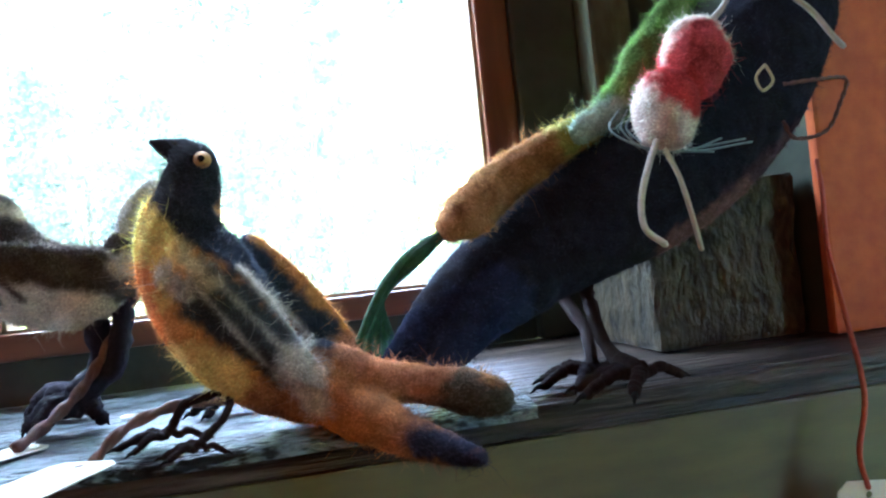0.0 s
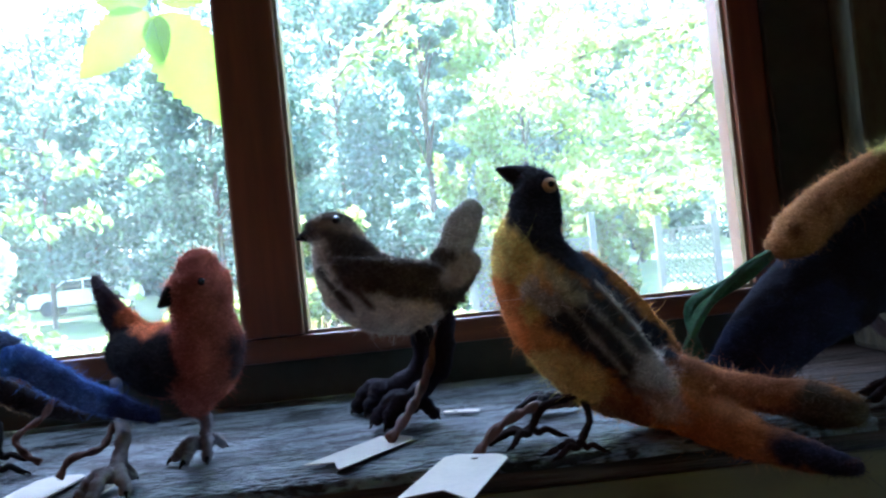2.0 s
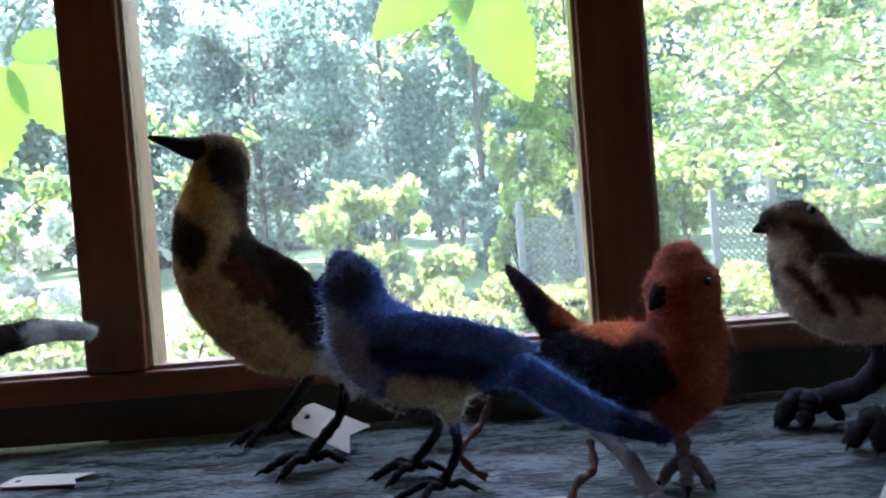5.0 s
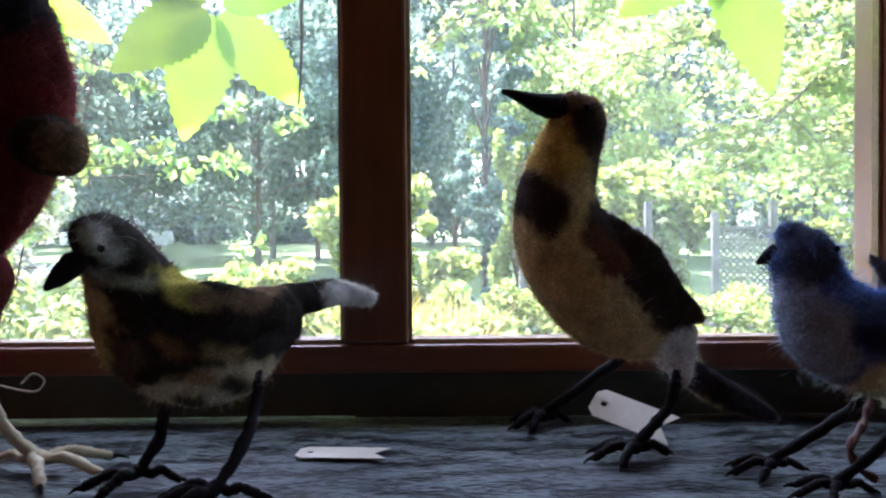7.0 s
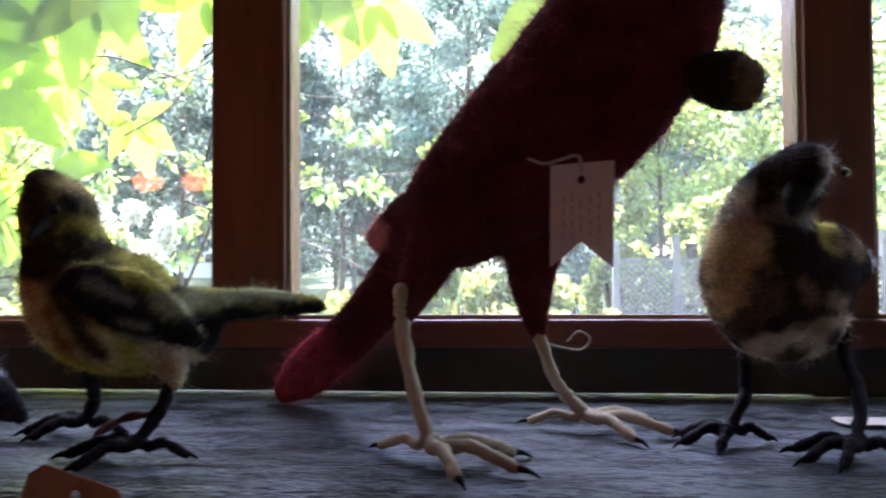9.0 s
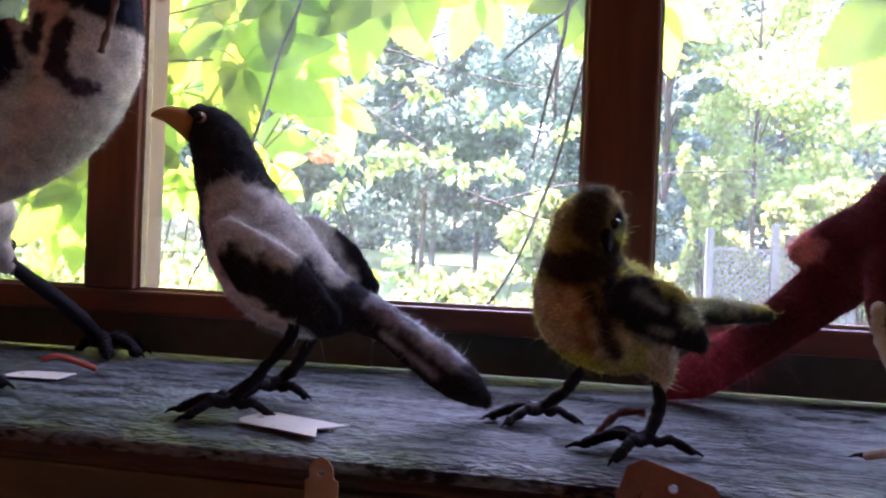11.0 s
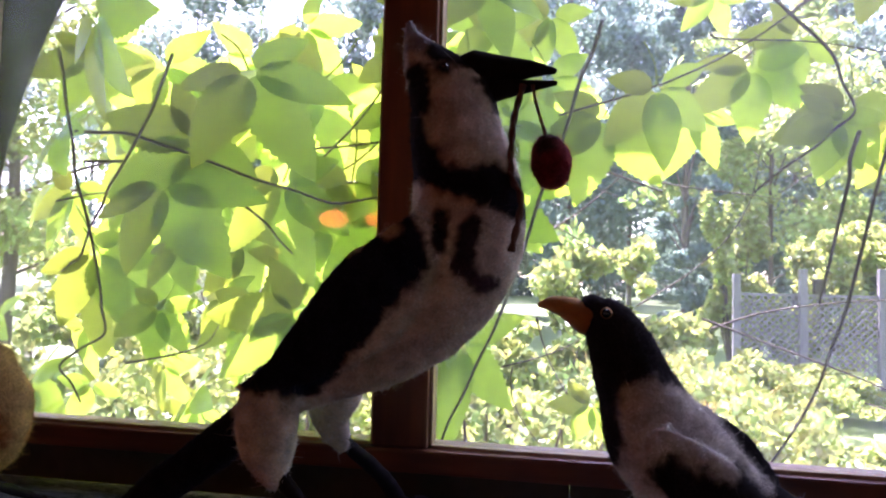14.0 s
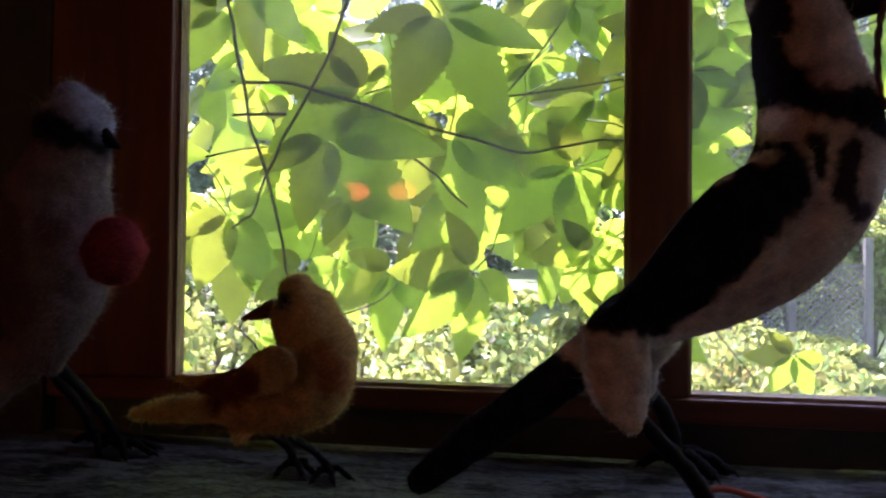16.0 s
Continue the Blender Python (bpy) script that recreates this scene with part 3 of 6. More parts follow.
b.leg((0.8545, -0.19, 0.0452), (0.8571, -0.2457), 200, 0.04, 0.0032, "bark", knee=(0.8524, -0.2178, 0.0169))
b.leg((0.8504, -0.16, 0.0441), (0.8438, -0.2133), 190, 0.035, 0.003, "bark")
b.build("felt_bird", "large blue-black felted crow carrying felt vegetables on the sill", fuzz=17900)

b = Felt(-0.215)
b.base = (0.52, 0.22, 0.06)
b.body([(0.6204, 0.1535, 0.0104), (0.6246, 0.1457, 0.015), (0.6224, 0.1301, 0.0169), (0.6168, 0.1101, 0.0235), (0.6211, 0.0895, 0.0292), (0.6324, 0.0654, 0.0312), (0.6482, 0.0396, 0.0267), (0.6675, 0.0205, 0.0187), (0.6858, 0.0114, 0.0134)], y0=0.03, y1=0.0)
b.body([(0.682, 0.0307, 0.0147), (0.7118, 0.0201, 0.012), (0.7383, 0.0154, 0.0106), (0.7545, 0.0112, 0.0123), (0.768, 0.0026, 0.0103)], w=0.8, y0=0.0, y1=-0.038)
b.rest = 0
b.body([(0.6775, 0.02, 0.016), (0.6993, 0.0063, 0.0142), (0.7198, -0.0039, 0.0113), (0.7362, -0.0089, 0.0086), (0.7497, -0.0114, 0.0049)], w=0.8, y0=0, y1=-0.07)
b.rest = 1
b.body([(0.6222, 0.0993, 0.0094), (0.6408, 0.0756, 0.0139), (0.6587, 0.0493, 0.0138), (0.6769, 0.0295, 0.0085)], w=0.34, y0=-0.01, y1=-0.018)
b.body([(0.6497, 0.0968, 0.0103), (0.67, 0.0708, 0.0136), (0.6926, 0.0381, 0.0122), (0.7123, 0.0129, 0.006)], w=0.34, y0=0.03, y1=0.022)
b.patch((0.6085, 0.1211), (0.6003, 0.0816), 0.0161, (0.68, 0.45, 0.12))
b.patch((0.623, 0.1549), (0.623, 0.1294), 0.0186, (0.018, 0.018, 0.022))
b.patch((0.6235, 0.1196), (0.6344, 0.1049), 0.0114, (0.018, 0.018, 0.022))
b.patch((0.6894, 0.0279), (0.7451, 0.0134), 0.0185, (0.36, 0.16, 0.075))
b.patch((0.6817, 0.0214), (0.7219, -0.0048), 0.0138, (0.4, 0.17, 0.06))
b.patch((0.6511, 0.0215), (0.668, 0.0108), 0.0097, (0.3, 0.12, 0.05))
b.patch((0.615, 0.0408), (0.6361, 0.0327), 0.0131, (0.62, 0.4, 0.13))
b.patch((0.5944, 0.0889), (0.6001, 0.0554), 0.0086, (0.6, 0.2, 0.05))
b.patch((0.6422, 0.1008), (0.6849, 0.0478), 0.01, (0.03, 0.035, 0.05))
b.patch((0.6282, 0.0724), (0.6673, 0.0334), 0.0118, (0.03, 0.03, 0.03))
b.patch((0.6339, 0.0849), (0.671, 0.0379), 0.0086, (0.045, 0.055, 0.06), 0.004)
b.patch((0.6374, 0.0807), (0.6714, 0.0362), 0.001, (0.42, 0.38, 0.32), 0.002)
b.patch((0.6479, 0.0869), (0.6796, 0.0435), 0.0013, (0.48, 0.42, 0.34), 0.002)
b.patch((0.6266, 0.079), (0.6561, 0.0372), 0.001, (0.4, 0.36, 0.3), 0.002)
b.patch((0.6218, 0.0961), (0.6336, 0.0816), 0.0053, (0.5, 0.42, 0.24), 0.005)
b.patch((0.6125, 0.0871), (0.62, 0.0797), 0.0056, (0.42, 0.38, 0.3))
b.patch((0.6708, 0.0363), (0.6783, 0.0162), 0.009, (0.5, 0.46, 0.42), 0.006)
b.patch((0.7539, 0.009), (0.7734, -0.0011), 0.0151, (0.07, 0.065, 0.045), 0.006)
b.patch((0.7289, -0.0052), (0.7538, -0.0155), 0.0099, (0.02, 0.022, 0.04), 0.006)
b.hard("beak", [(0.6172, 0.1555, 0.0076), (0.6096, 0.1591, 0.0048), (0.604, 0.1617, 0.0017)], y0=0.03, y1=0.03)
b.eye(0.632, 0.1473, 0.0031, 0.0048)
b.leg((0.6314, -0.215, 0.0247), (0.604, -0.2133), 185, 0.026, 0.0019, "bark", knee=(0.6135, -0.2141, 0.0199))
b.leg((0.6372, -0.175, 0.0171), (0.6298, -0.143), 190, 0.026, 0.0021, "leg")
b.leg((0.6358, -0.215, 0.0211), (0.6244, -0.2507), 170, 0.018, 0.0016, "bark")
b.build("felt_bird", "orange and black felted oriole looking up, tail resting on sill", fuzz=22000, length=0.007, shift=(0.006, -0.002))

b = Felt(-0.125)
b.base = (0.06, 0.048, 0.036)
b.body([(0.4792, 0.1387, 0.0102), (0.4916, 0.1367, 0.0157), (0.4952, 0.1205, 0.022), (0.5049, 0.0998, 0.0275), (0.5235, 0.0881, 0.0274), (0.5471, 0.0885, 0.0243), (0.5695, 0.0954, 0.0164), (0.5842, 0.1045, 0.0094)])
b.body([(0.5595, 0.0944, 0.0157), (0.5732, 0.1127, 0.0125), (0.5808, 0.1297, 0.0125), (0.5901, 0.1433, 0.0086)], w=0.7)
b.body([(0.4971, 0.1085, 0.0112), (0.5224, 0.0985, 0.0169), (0.5566, 0.0988, 0.0113)], w=0.34, y0=-0.025, y1=-0.018)
b.patch((0.4911, 0.0795), (0.547, 0.0681), 0.0165, (0.5, 0.46, 0.38))
b.patch((0.478, 0.1262), (0.4901, 0.0895), 0.0079, (0.45, 0.4, 0.32))
b.patch((0.4803, 0.1102), (0.5011, 0.0805), 0.0024, (0.06, 0.05, 0.04), 0.002)
b.patch((0.4889, 0.1172), (0.5131, 0.0833), 0.0024, (0.08, 0.06, 0.05), 0.002)
b.patch((0.5806, 0.1277), (0.5904, 0.1465), 0.0157, (0.34, 0.32, 0.28))
b.patch((0.5697, 0.0973), (0.5862, 0.1055), 0.0086, (0.3, 0.24, 0.17))
b.patch((0.4836, 0.1434), (0.5104, 0.1348), 0.0035, (0.3, 0.24, 0.15))
b.hard("beak", [(0.4759, 0.1375, 0.0063), (0.4702, 0.1357, 0.0039), (0.4661, 0.1345, 0.0016)])
b.eye(0.4947, 0.1443, 0.0028, 0.0)
b.leg((0.547, -0.125, 0.0681), (0.5155, -0.085), 185, 0.024, 0.0059, "wool", knee=(0.5396, -0.105, 0.0307))
b.leg((0.5636, -0.125, 0.0684), (0.5328, -0.1391), 190, 0.024, 0.0055, "wool", knee=(0.5569, -0.1321, 0.0367))
b.build("felt_bird", "grey-brown felted wren with cocked tail near the glass", fuzz=15600, shift=(0.007, 0.004))

b = Felt(-0.15)
b.base = (0.32, 0.1, 0.072)
b.body([(0.4107, 0.1172, 0.0146), (0.411, 0.1091, 0.0204), (0.411, 0.0897, 0.0196), (0.4117, 0.0696, 0.024), (0.4072, 0.0501, 0.0218), (0.4032, 0.0377, 0.0131)], w=0.9, y0=-0.012, y1=-0.012)
b.body([(0.4054, 0.0611, 0.0225), (0.3744, 0.0619, 0.0242), (0.3476, 0.0662, 0.0173)], w=0.9, y0=-0.012, y1=0.025)
b.body([(0.356, 0.0713, 0.0141), (0.3378, 0.0923, 0.0104), (0.3268, 0.1092, 0.0065), (0.3199, 0.12, 0.0033)], w=0.6, y0=0.025, y1=0.045)
b.patch((0.3455, 0.0644), (0.3744, 0.0619), 0.0236, (0.018, 0.018, 0.022))
b.patch((0.3192, 0.1221), (0.3374, 0.0884), 0.0107, (0.04, 0.03, 0.035))
b.patch((0.3519, 0.0929), (0.3767, 0.0863), 0.0088, (0.5, 0.16, 0.06))
b.patch((0.4319, 0.0713), (0.432, 0.0531), 0.0051, (0.05, 0.03, 0.04))
b.hard("beak", [(0.3977, 0.1048, 0.0072), (0.393, 0.1004, 0.005), (0.3891, 0.097, 0.0018)], y0=-0.02, y1=-0.025)
b.eye(0.418, 0.1091, 0.0025, 0.0)
b.leg((0.3961, -0.15, 0.0326), (0.4056, -0.1628), 250, 0.024, 0.0024, "pale")
b.leg((0.3514, -0.16, 0.0388), (0.373, -0.2202), 260, 0.024, 0.0024, "pale")
b.build("felt_bird", "red felted tanager with black wings and grey woolly feet", fuzz=14500, shift=(0.003, 0.0), tall=1.02)

b = Felt(-0.182)
b.base = (0.075, 0.135, 0.34)
b.body([(0.2389, 0.1313, 0.0086), (0.2415, 0.1256, 0.0148), (0.2446, 0.1122, 0.0164), (0.2503, 0.0971, 0.0227), (0.2677, 0.0835, 0.0225), (0.289, 0.0802, 0.0184), (0.3101, 0.0797, 0.012)], y0=0.004, y1=-0.01)
b.body([(0.3001, 0.0801, 0.0124), (0.3236, 0.0728, 0.0098), (0.348, 0.0565, 0.0092), (0.372, 0.043, 0.0075), (0.398, 0.033, 0.004)], w=0.7, y0=0.0, y1=0.004)
b.body([(0.2536, 0.1008, 0.0094), (0.2746, 0.0971, 0.0108), (0.2978, 0.0932, 0.0094), (0.3164, 0.0896, 0.007), (0.3315, 0.0858, 0.0033)], w=0.6, y0=-0.018, y1=-0.015)
b.patch((0.2318, 0.0983), (0.2428, 0.0778), 0.0154, (0.3, 0.36, 0.46))
b.patch((0.2415, 0.1324), (0.2408, 0.1224), 0.0116, (0.06, 0.08, 0.15))
b.patch((0.2665, 0.0645), (0.2902, 0.0611), 0.0137, (0.62, 0.52, 0.4))
b.patch((0.256, 0.0894), (0.3048, 0.0761), 0.0054, (0.02, 0.03, 0.12))
b.patch((0.3258, 0.089), (0.3325, 0.0838), 0.0047, (0.2, 0.3, 0.6))
b.patch((0.378, 0.041), (0.400, 0.032), 0.0075, (0.02, 0.03, 0.1))
b.body([(0.288, 0.0646, 0.0109), (0.2886, 0.0546, 0.0065), (0.2893, 0.0471, 0.003)])
b.hard("beak", [(0.2303, 0.1241, 0.0048), (0.2266, 0.1225, 0.0033), (0.2229, 0.1207, 0.0015)], y0=0.004, y1=0.004)
b.eye(0.2506, 0.1268, 0.0015, 0.0)
b.leg((0.2812, -0.162, 0.0531), (0.2633, -0.1095), 190, 0.026, 0.0016, "leg", knee=(0.279, -0.1358, 0.0331))
b.leg((0.2894, -0.182, 0.0483), (0.2816, -0.1448), 190, 0.026, 0.0015, "leg", knee=(0.2899, -0.1634, 0.0291))
b.build("felt_bird", "blue felted bluebird with cream belly beside a paper tag", fuzz=15600, shift=(-0.008, -0.014), tall=1.03)

b = Felt(-0.083)
b.base = (0.5, 0.37, 0.17)
b.body([(0.1425, 0.2099, 0.0096), (0.1463, 0.2019, 0.0166), (0.1396, 0.1818, 0.0199), (0.1331, 0.1565, 0.0246), (0.1383, 0.1302, 0.0299), (0.1527, 0.1063, 0.0307), (0.1709, 0.0887, 0.0268), (0.1915, 0.0799, 0.0203), (0.2091, 0.0743, 0.0132)], y0=-0.015, y1=0)
b.body([(0.1946, 0.0802, 0.0148), (0.2072, 0.0695, 0.0132), (0.2133, 0.0526, 0.0066), (0.214, 0.0427, 0.0026)], w=0.7)
b.body([(0.1595, 0.1385, 0.0115), (0.1775, 0.1181, 0.0199), (0.1971, 0.0976, 0.0147), (0.2203, 0.0849, 0.0045)], w=0.34, y0=-0.012, y1=-0.012)
b.body([(0.1958, 0.0776, 0.0103), (0.2248, 0.0475, 0.0104), (0.255, 0.0294, 0.0091), (0.284, 0.0164, 0.0042)], w=0.6, y0=0.02, y1=0.03)
b.patch((0.1254, 0.1892), (0.1347, 0.1821), 0.0161, (0.5, 0.34, 0.09))
b.patch((0.1161, 0.1577), (0.1252, 0.1473), 0.0136, (0.045, 0.03, 0.025))
b.patch((0.1427, 0.213), (0.1578, 0.1869), 0.0115, (0.13, 0.085, 0.06))
b.patch((0.1461, 0.1987), (0.153, 0.1873), 0.007, (0.03, 0.025, 0.022))
b.patch((0.1572, 0.1773), (0.1585, 0.1548), 0.0071, (0.1, 0.06, 0.04))
b.patch((0.1635, 0.1383), (0.2054, 0.0896), 0.0175, (0.035, 0.026, 0.02))
b.patch((0.1533, 0.1325), (0.1651, 0.1186), 0.0084, (0.12, 0.05, 0.03))
b.patch((0.2072, 0.0695), (0.2138, 0.046), 0.0112, (0.6, 0.56, 0.5))
b.patch((0.2315, 0.0437), (0.2856, 0.0146), 0.0118, (0.03, 0.028, 0.03))
b.patch((0.138, 0.215), (0.1476, 0.2143), 0.0032, (0.3, 0.22, 0.15))
b.hard("beak", [(0.1359, 0.2078, 0.0089), (0.1222, 0.2107, 0.0061), (0.1105, 0.2151, 0.0035), (0.1013, 0.218, 0.0016)], y0=-0.015, y1=-0.015)
b.eye(0.1476, 0.2066, 0.0019, 0.0)
b.leg((0.1879, -0.063, 0.0642), (0.1393, -0.0098), 200, 0.026, 0.0021, "leg", knee=(0.1684, -0.0364, 0.039))
b.leg((0.2089, -0.083, 0.0463), (0.1839, -0.0861), 200, 0.03, 0.002, "leg", knee=(0.203, -0.0845, 0.0305))
b.build("felt_bird", "tall felted meadowlark with yellow breast and dark bib", fuzz=15600, shift=(0.001, -0.008), tall=1.02)

b = Felt(-0.12)
b.base = (0.026, 0.02, 0.017)
b.body([(-0.0857, 0.1338, 0.0088), (-0.0868, 0.1282, 0.0158), (-0.0896, 0.1132, 0.0214), (-0.0837, 0.0856, 0.032), (-0.0604, 0.0724, 0.0327), (-0.0346, 0.0834, 0.0217)], w=0.9, y0=-0.09, y1=0.03)
b.body([(-0.0397, 0.0884, 0.0149), (-0.0171, 0.0949, 0.0106), (0.0038, 0.0962, 0.0089), (0.0216, 0.0914, 0.0066)], w=0.7, y0=0.03, y1=0.09)
b.body([(-0.0731, 0.1025, 0.011), (-0.0495, 0.0925, 0.0178), (-0.0229, 0.0909, 0.0095)], w=0.34, y0=-0.05, y1=0.0)
b.patch((-0.1056, 0.1046), (-0.1002, 0.0733), 0.013, (0.5, 0.38, 0.2))
b.patch((-0.0824, 0.1348), (-0.0797, 0.1243), 0.0034, (0.42, 0.4, 0.35))
b.patch((-0.093, 0.116), (-0.0732, 0.1105), 0.0031, (0.36, 0.33, 0.28))
b.patch((-0.1072, 0.1243), (-0.1057, 0.1158), 0.0039, (0.4, 0.36, 0.28))
b.patch((-0.0648, 0.1134), (-0.0592, 0.1029), 0.0062, (0.45, 0.4, 0.1))
b.patch((-0.0826, 0.048), (-0.0346, 0.055), 0.0116, (0.5, 0.42, 0.3))
b.patch((-0.0698, 0.0465), (-0.0633, 0.045), 0.0045, (0.06, 0.05, 0.04))
b.patch((-0.0474, 0.0548), (-0.0442, 0.0516), 0.0039, (0.05, 0.04, 0.04))
b.patch((-0.0534, 0.1019), (-0.0297, 0.0987), 0.0041, (0.22, 0.14, 0.08))
b.patch((-0.0731, 0.0827), (-0.0637, 0.074), 0.0036, (0.2, 0.1, 0.05))
b.patch((-0.0508, 0.0741), (-0.0412, 0.071), 0.0042, (0.26, 0.18, 0.1))
b.patch((-0.0943, 0.0885), (-0.0897, 0.0765), 0.0036, (0.05, 0.03, 0.02))
b.patch((-0.0635, 0.0611), (-0.0539, 0.0596), 0.0035, (0.3, 0.2, 0.12))
b.patch((0.0056, 0.0962), (0.0244, 0.0907), 0.0096, (0.68, 0.66, 0.62))
b.patch((-0.0971, 0.0643), (-0.0882, 0.0765), 0.0091, (0.1, 0.07, 0.05))
b.hard("beak", [(-0.0924, 0.1215, 0.0059), (-0.0963, 0.1162, 0.0043), (-0.0987, 0.1124, 0.0017)], y0=-0.09, y1=-0.1)
b.eye(-0.0763, 0.1283, 0.0018, 0.0)
b.leg((-0.0881, -0.12, 0.0427), (-0.0966, -0.1293), 200, 0.03, 0.0019, "leg")
b.leg((-0.035, -0.12, 0.0464), (-0.0458, -0.1585), 195, 0.034, 0.0019, "leg")
b.build("felt_bird", "speckled brown felted chick facing the room", fuzz=14500, shift=(-0.005, -0.004), tall=1.04)

b = Felt(-0.11)
b.base = (0.115, 0.022, 0.023)
b.body([(-0.2825, 0.1102, 0.0202), (-0.2526, 0.1275, 0.0348), (-0.2158, 0.1553, 0.0439), (-0.183, 0.1842, 0.0462), (-0.1599, 0.2126, 0.0436), (-0.149, 0.2402, 0.0348), (-0.1452, 0.2567, 0.026), (-0.1516, 0.2662, 0.014), (-0.1641, 0.2717, 0.0033)], w=0.62, y0=0.02, y1=-0.135)
b.body([(-0.3791, 0.0085, 0.0088), (-0.3561, 0.0255, 0.017), (-0.3209, 0.0557, 0.0163), (-0.2916, 0.0855, 0.0193), (-0.2643, 0.1166, 0.0227)], w=0.6, y0=0.075, y1=0.015)
b.body([(-0.3027, 0.1136, 0.0093), (-0.2893, 0.1243, 0.0105), (-0.2737, 0.1371, 0.0102)], w=0.8, y0=0.03, y1=0.01)
b.body([(-0.2618, 0.1093, 0.0181), (-0.2704, 0.0872, 0.0126), (-0.2766, 0.068, 0.0055)], w=0.7, y0=-0.01, y1=-0.035)
b.body([(-0.2051, 0.1148, 0.0216), (-0.2072, 0.0887, 0.0144), (-0.2039, 0.0575, 0.0059)], w=0.7)
b.patch((-0.3811, 0.0093), (-0.3481, 0.0351), 0.02, (0.42, 0.06, 0.08), 0.014)
b.patch((-0.3074, 0.1127), (-0.3019, 0.1161), 0.01, (0.6, 0.2, 0.18))
b.patch((-0.1541, 0.1772), (-0.1297, 0.2), 0.0118, (0.16, 0.025, 0.025))
b.patch((-0.1628, 0.1716), (-0.1663, 0.1423), 0.0077, (0.14, 0.02, 0.02))
b.patch((-0.1454, 0.2468), (-0.1286, 0.2458), 0.0149, (0.018, 0.018, 0.022))
b.hard("beak", [(-0.133, 0.2396, 0.0137), (-0.1236, 0.2344, 0.0089), (-0.1168, 0.2294, 0.0022)], y0=-0.12, y1=-0.13)
b.eye(-0.1355, 0.261, 0.0022, 0.0)
b.leg((-0.279, -0.145, 0.0711), (-0.2611, -0.1781), 330, 0.05, 0.0032, "cream", knee=(-0.2728, -0.1615, 0.0446))
b.leg((-0.2039, -0.11, 0.0591), (-0.1776, -0.105), 340, 0.05, 0.0031, "cream", knee=(-0.1936, -0.1075, 0.0292))
b.build("felt_bird", "large dark red felted cardinal on long cream legs", fuzz=30000, length=0.0105)

b = Felt(-0.165)
b.base = (0.36, 0.33, 0.08)
b.body([(-0.4383, 0.1332, 0.0119), (-0.441, 0.1249, 0.019), (-0.4452, 0.1077, 0.0209), (-0.4395, 0.0825, 0.0338), (-0.4197, 0.0684, 0.0318), (-0.3976, 0.0622, 0.0196)], y0=-0.045, y1=0.015)
b.body([(-0.3973, 0.0708, 0.014), (-0.375, 0.0756, 0.0092), (-0.3534, 0.0756, 0.0076), (-0.3316, 0.0734, 0.0049)], w=0.7, y0=0.01, y1=0.045)
b.body([(-0.4208, 0.0893, 0.0118), (-0.4017, 0.0781, 0.0158), (-0.3795, 0.0601, 0.0069)], w=0.34, y0=-0.045, y1=-0.015)
b.body([(-0.4052, 0.0544, 0.0144), (-0.3989, 0.045, 0.0104), (-0.3972, 0.0359, 0.0052)], w=0.8)
b.patch((-0.4611, 0.0751), (-0.4329, 0.0594), 0.0177, (0.56, 0.44, 0.22))
b.patch((-0.4586, 0.0993), (-0.4321, 0.1039), 0.0102, (0.04, 0.03, 0.02))
b.patch((-0.4411, 0.1406), (-0.4401, 0.1194), 0.0101, (0.06, 0.05, 0.03))
b.patch((-0.4271, 0.1349), (-0.428, 0.1288), 0.0044, (0.42, 0.32, 0.15))
b.patch((-0.4533, 0.1314), (-0.4561, 0.1221), 0.0037, (0.3, 0.25, 0.08))
b.patch((-0.4263, 0.1273), (-0.4262, 0.1243), 0.004, (0.02, 0.02, 0.02))
b.patch((-0.4215, 0.0865), (-0.3838, 0.0579), 0.0135, (0.018, 0.018, 0.022))
b.patch((-0.4172, 0.0894), (-0.4017, 0.08), 0.0017, (0.26, 0.25, 0.22), 0.003)
b.patch((-0.408, 0.0699), (-0.3978, 0.0673), 0.0013, (0.3, 0.28, 0.25), 0.003)
b.patch((-0.4127, 0.0631), (-0.4015, 0.0576), 0.0013, (0.26, 0.25, 0.22), 0.003)
b.patch((-0.4397, 0.0858), (-0.4258, 0.0531), 0.0045, (0.04, 0.03, 0.02), 0.004)
b.patch((-0.4441, 0.0726), (-0.4394, 0.0524), 0.0039, (0.25, 0.12, 0.04))
b.patch((-0.3984, 0.0483), (-0.3962, 0.0354), 0.0104, (0.55, 0.45, 0.3))
b.patch((-0.3875, 0.078), (-0.3484, 0.0792), 0.0053, (0.36, 0.38, 0.24), 0.005)
b.patch((-0.3747, 0.0695), (-0.3274, 0.0708), 0.0051, (0.02, 0.02, 0.02), 0.003)
b.patch((-0.46, 0.0489), (-0.4323, 0.0461), 0.0046, (0.5, 0.45, 0.06))
b.hard("beak", [(-0.4334, 0.1175, 0.0037), (-0.4332, 0.1128, 0.0026), (-0.4327, 0.1093, 0.0011)], y0=-0.056, y1=-0.066)
b.eye(-0.4293, 0.1233, 0.0027, 0.0)
b.leg((-0.4434, -0.165, 0.0407), (-0.4657, -0.1326), 195, 0.032, 0.002, "leg")
b.leg((-0.4002, -0.165, 0.0367), (-0.4059, -0.1848), 190, 0.036, 0.002, "leg")
b.build("felt_bird", "yellow and black felted warbler with streaked wing", fuzz=15600)

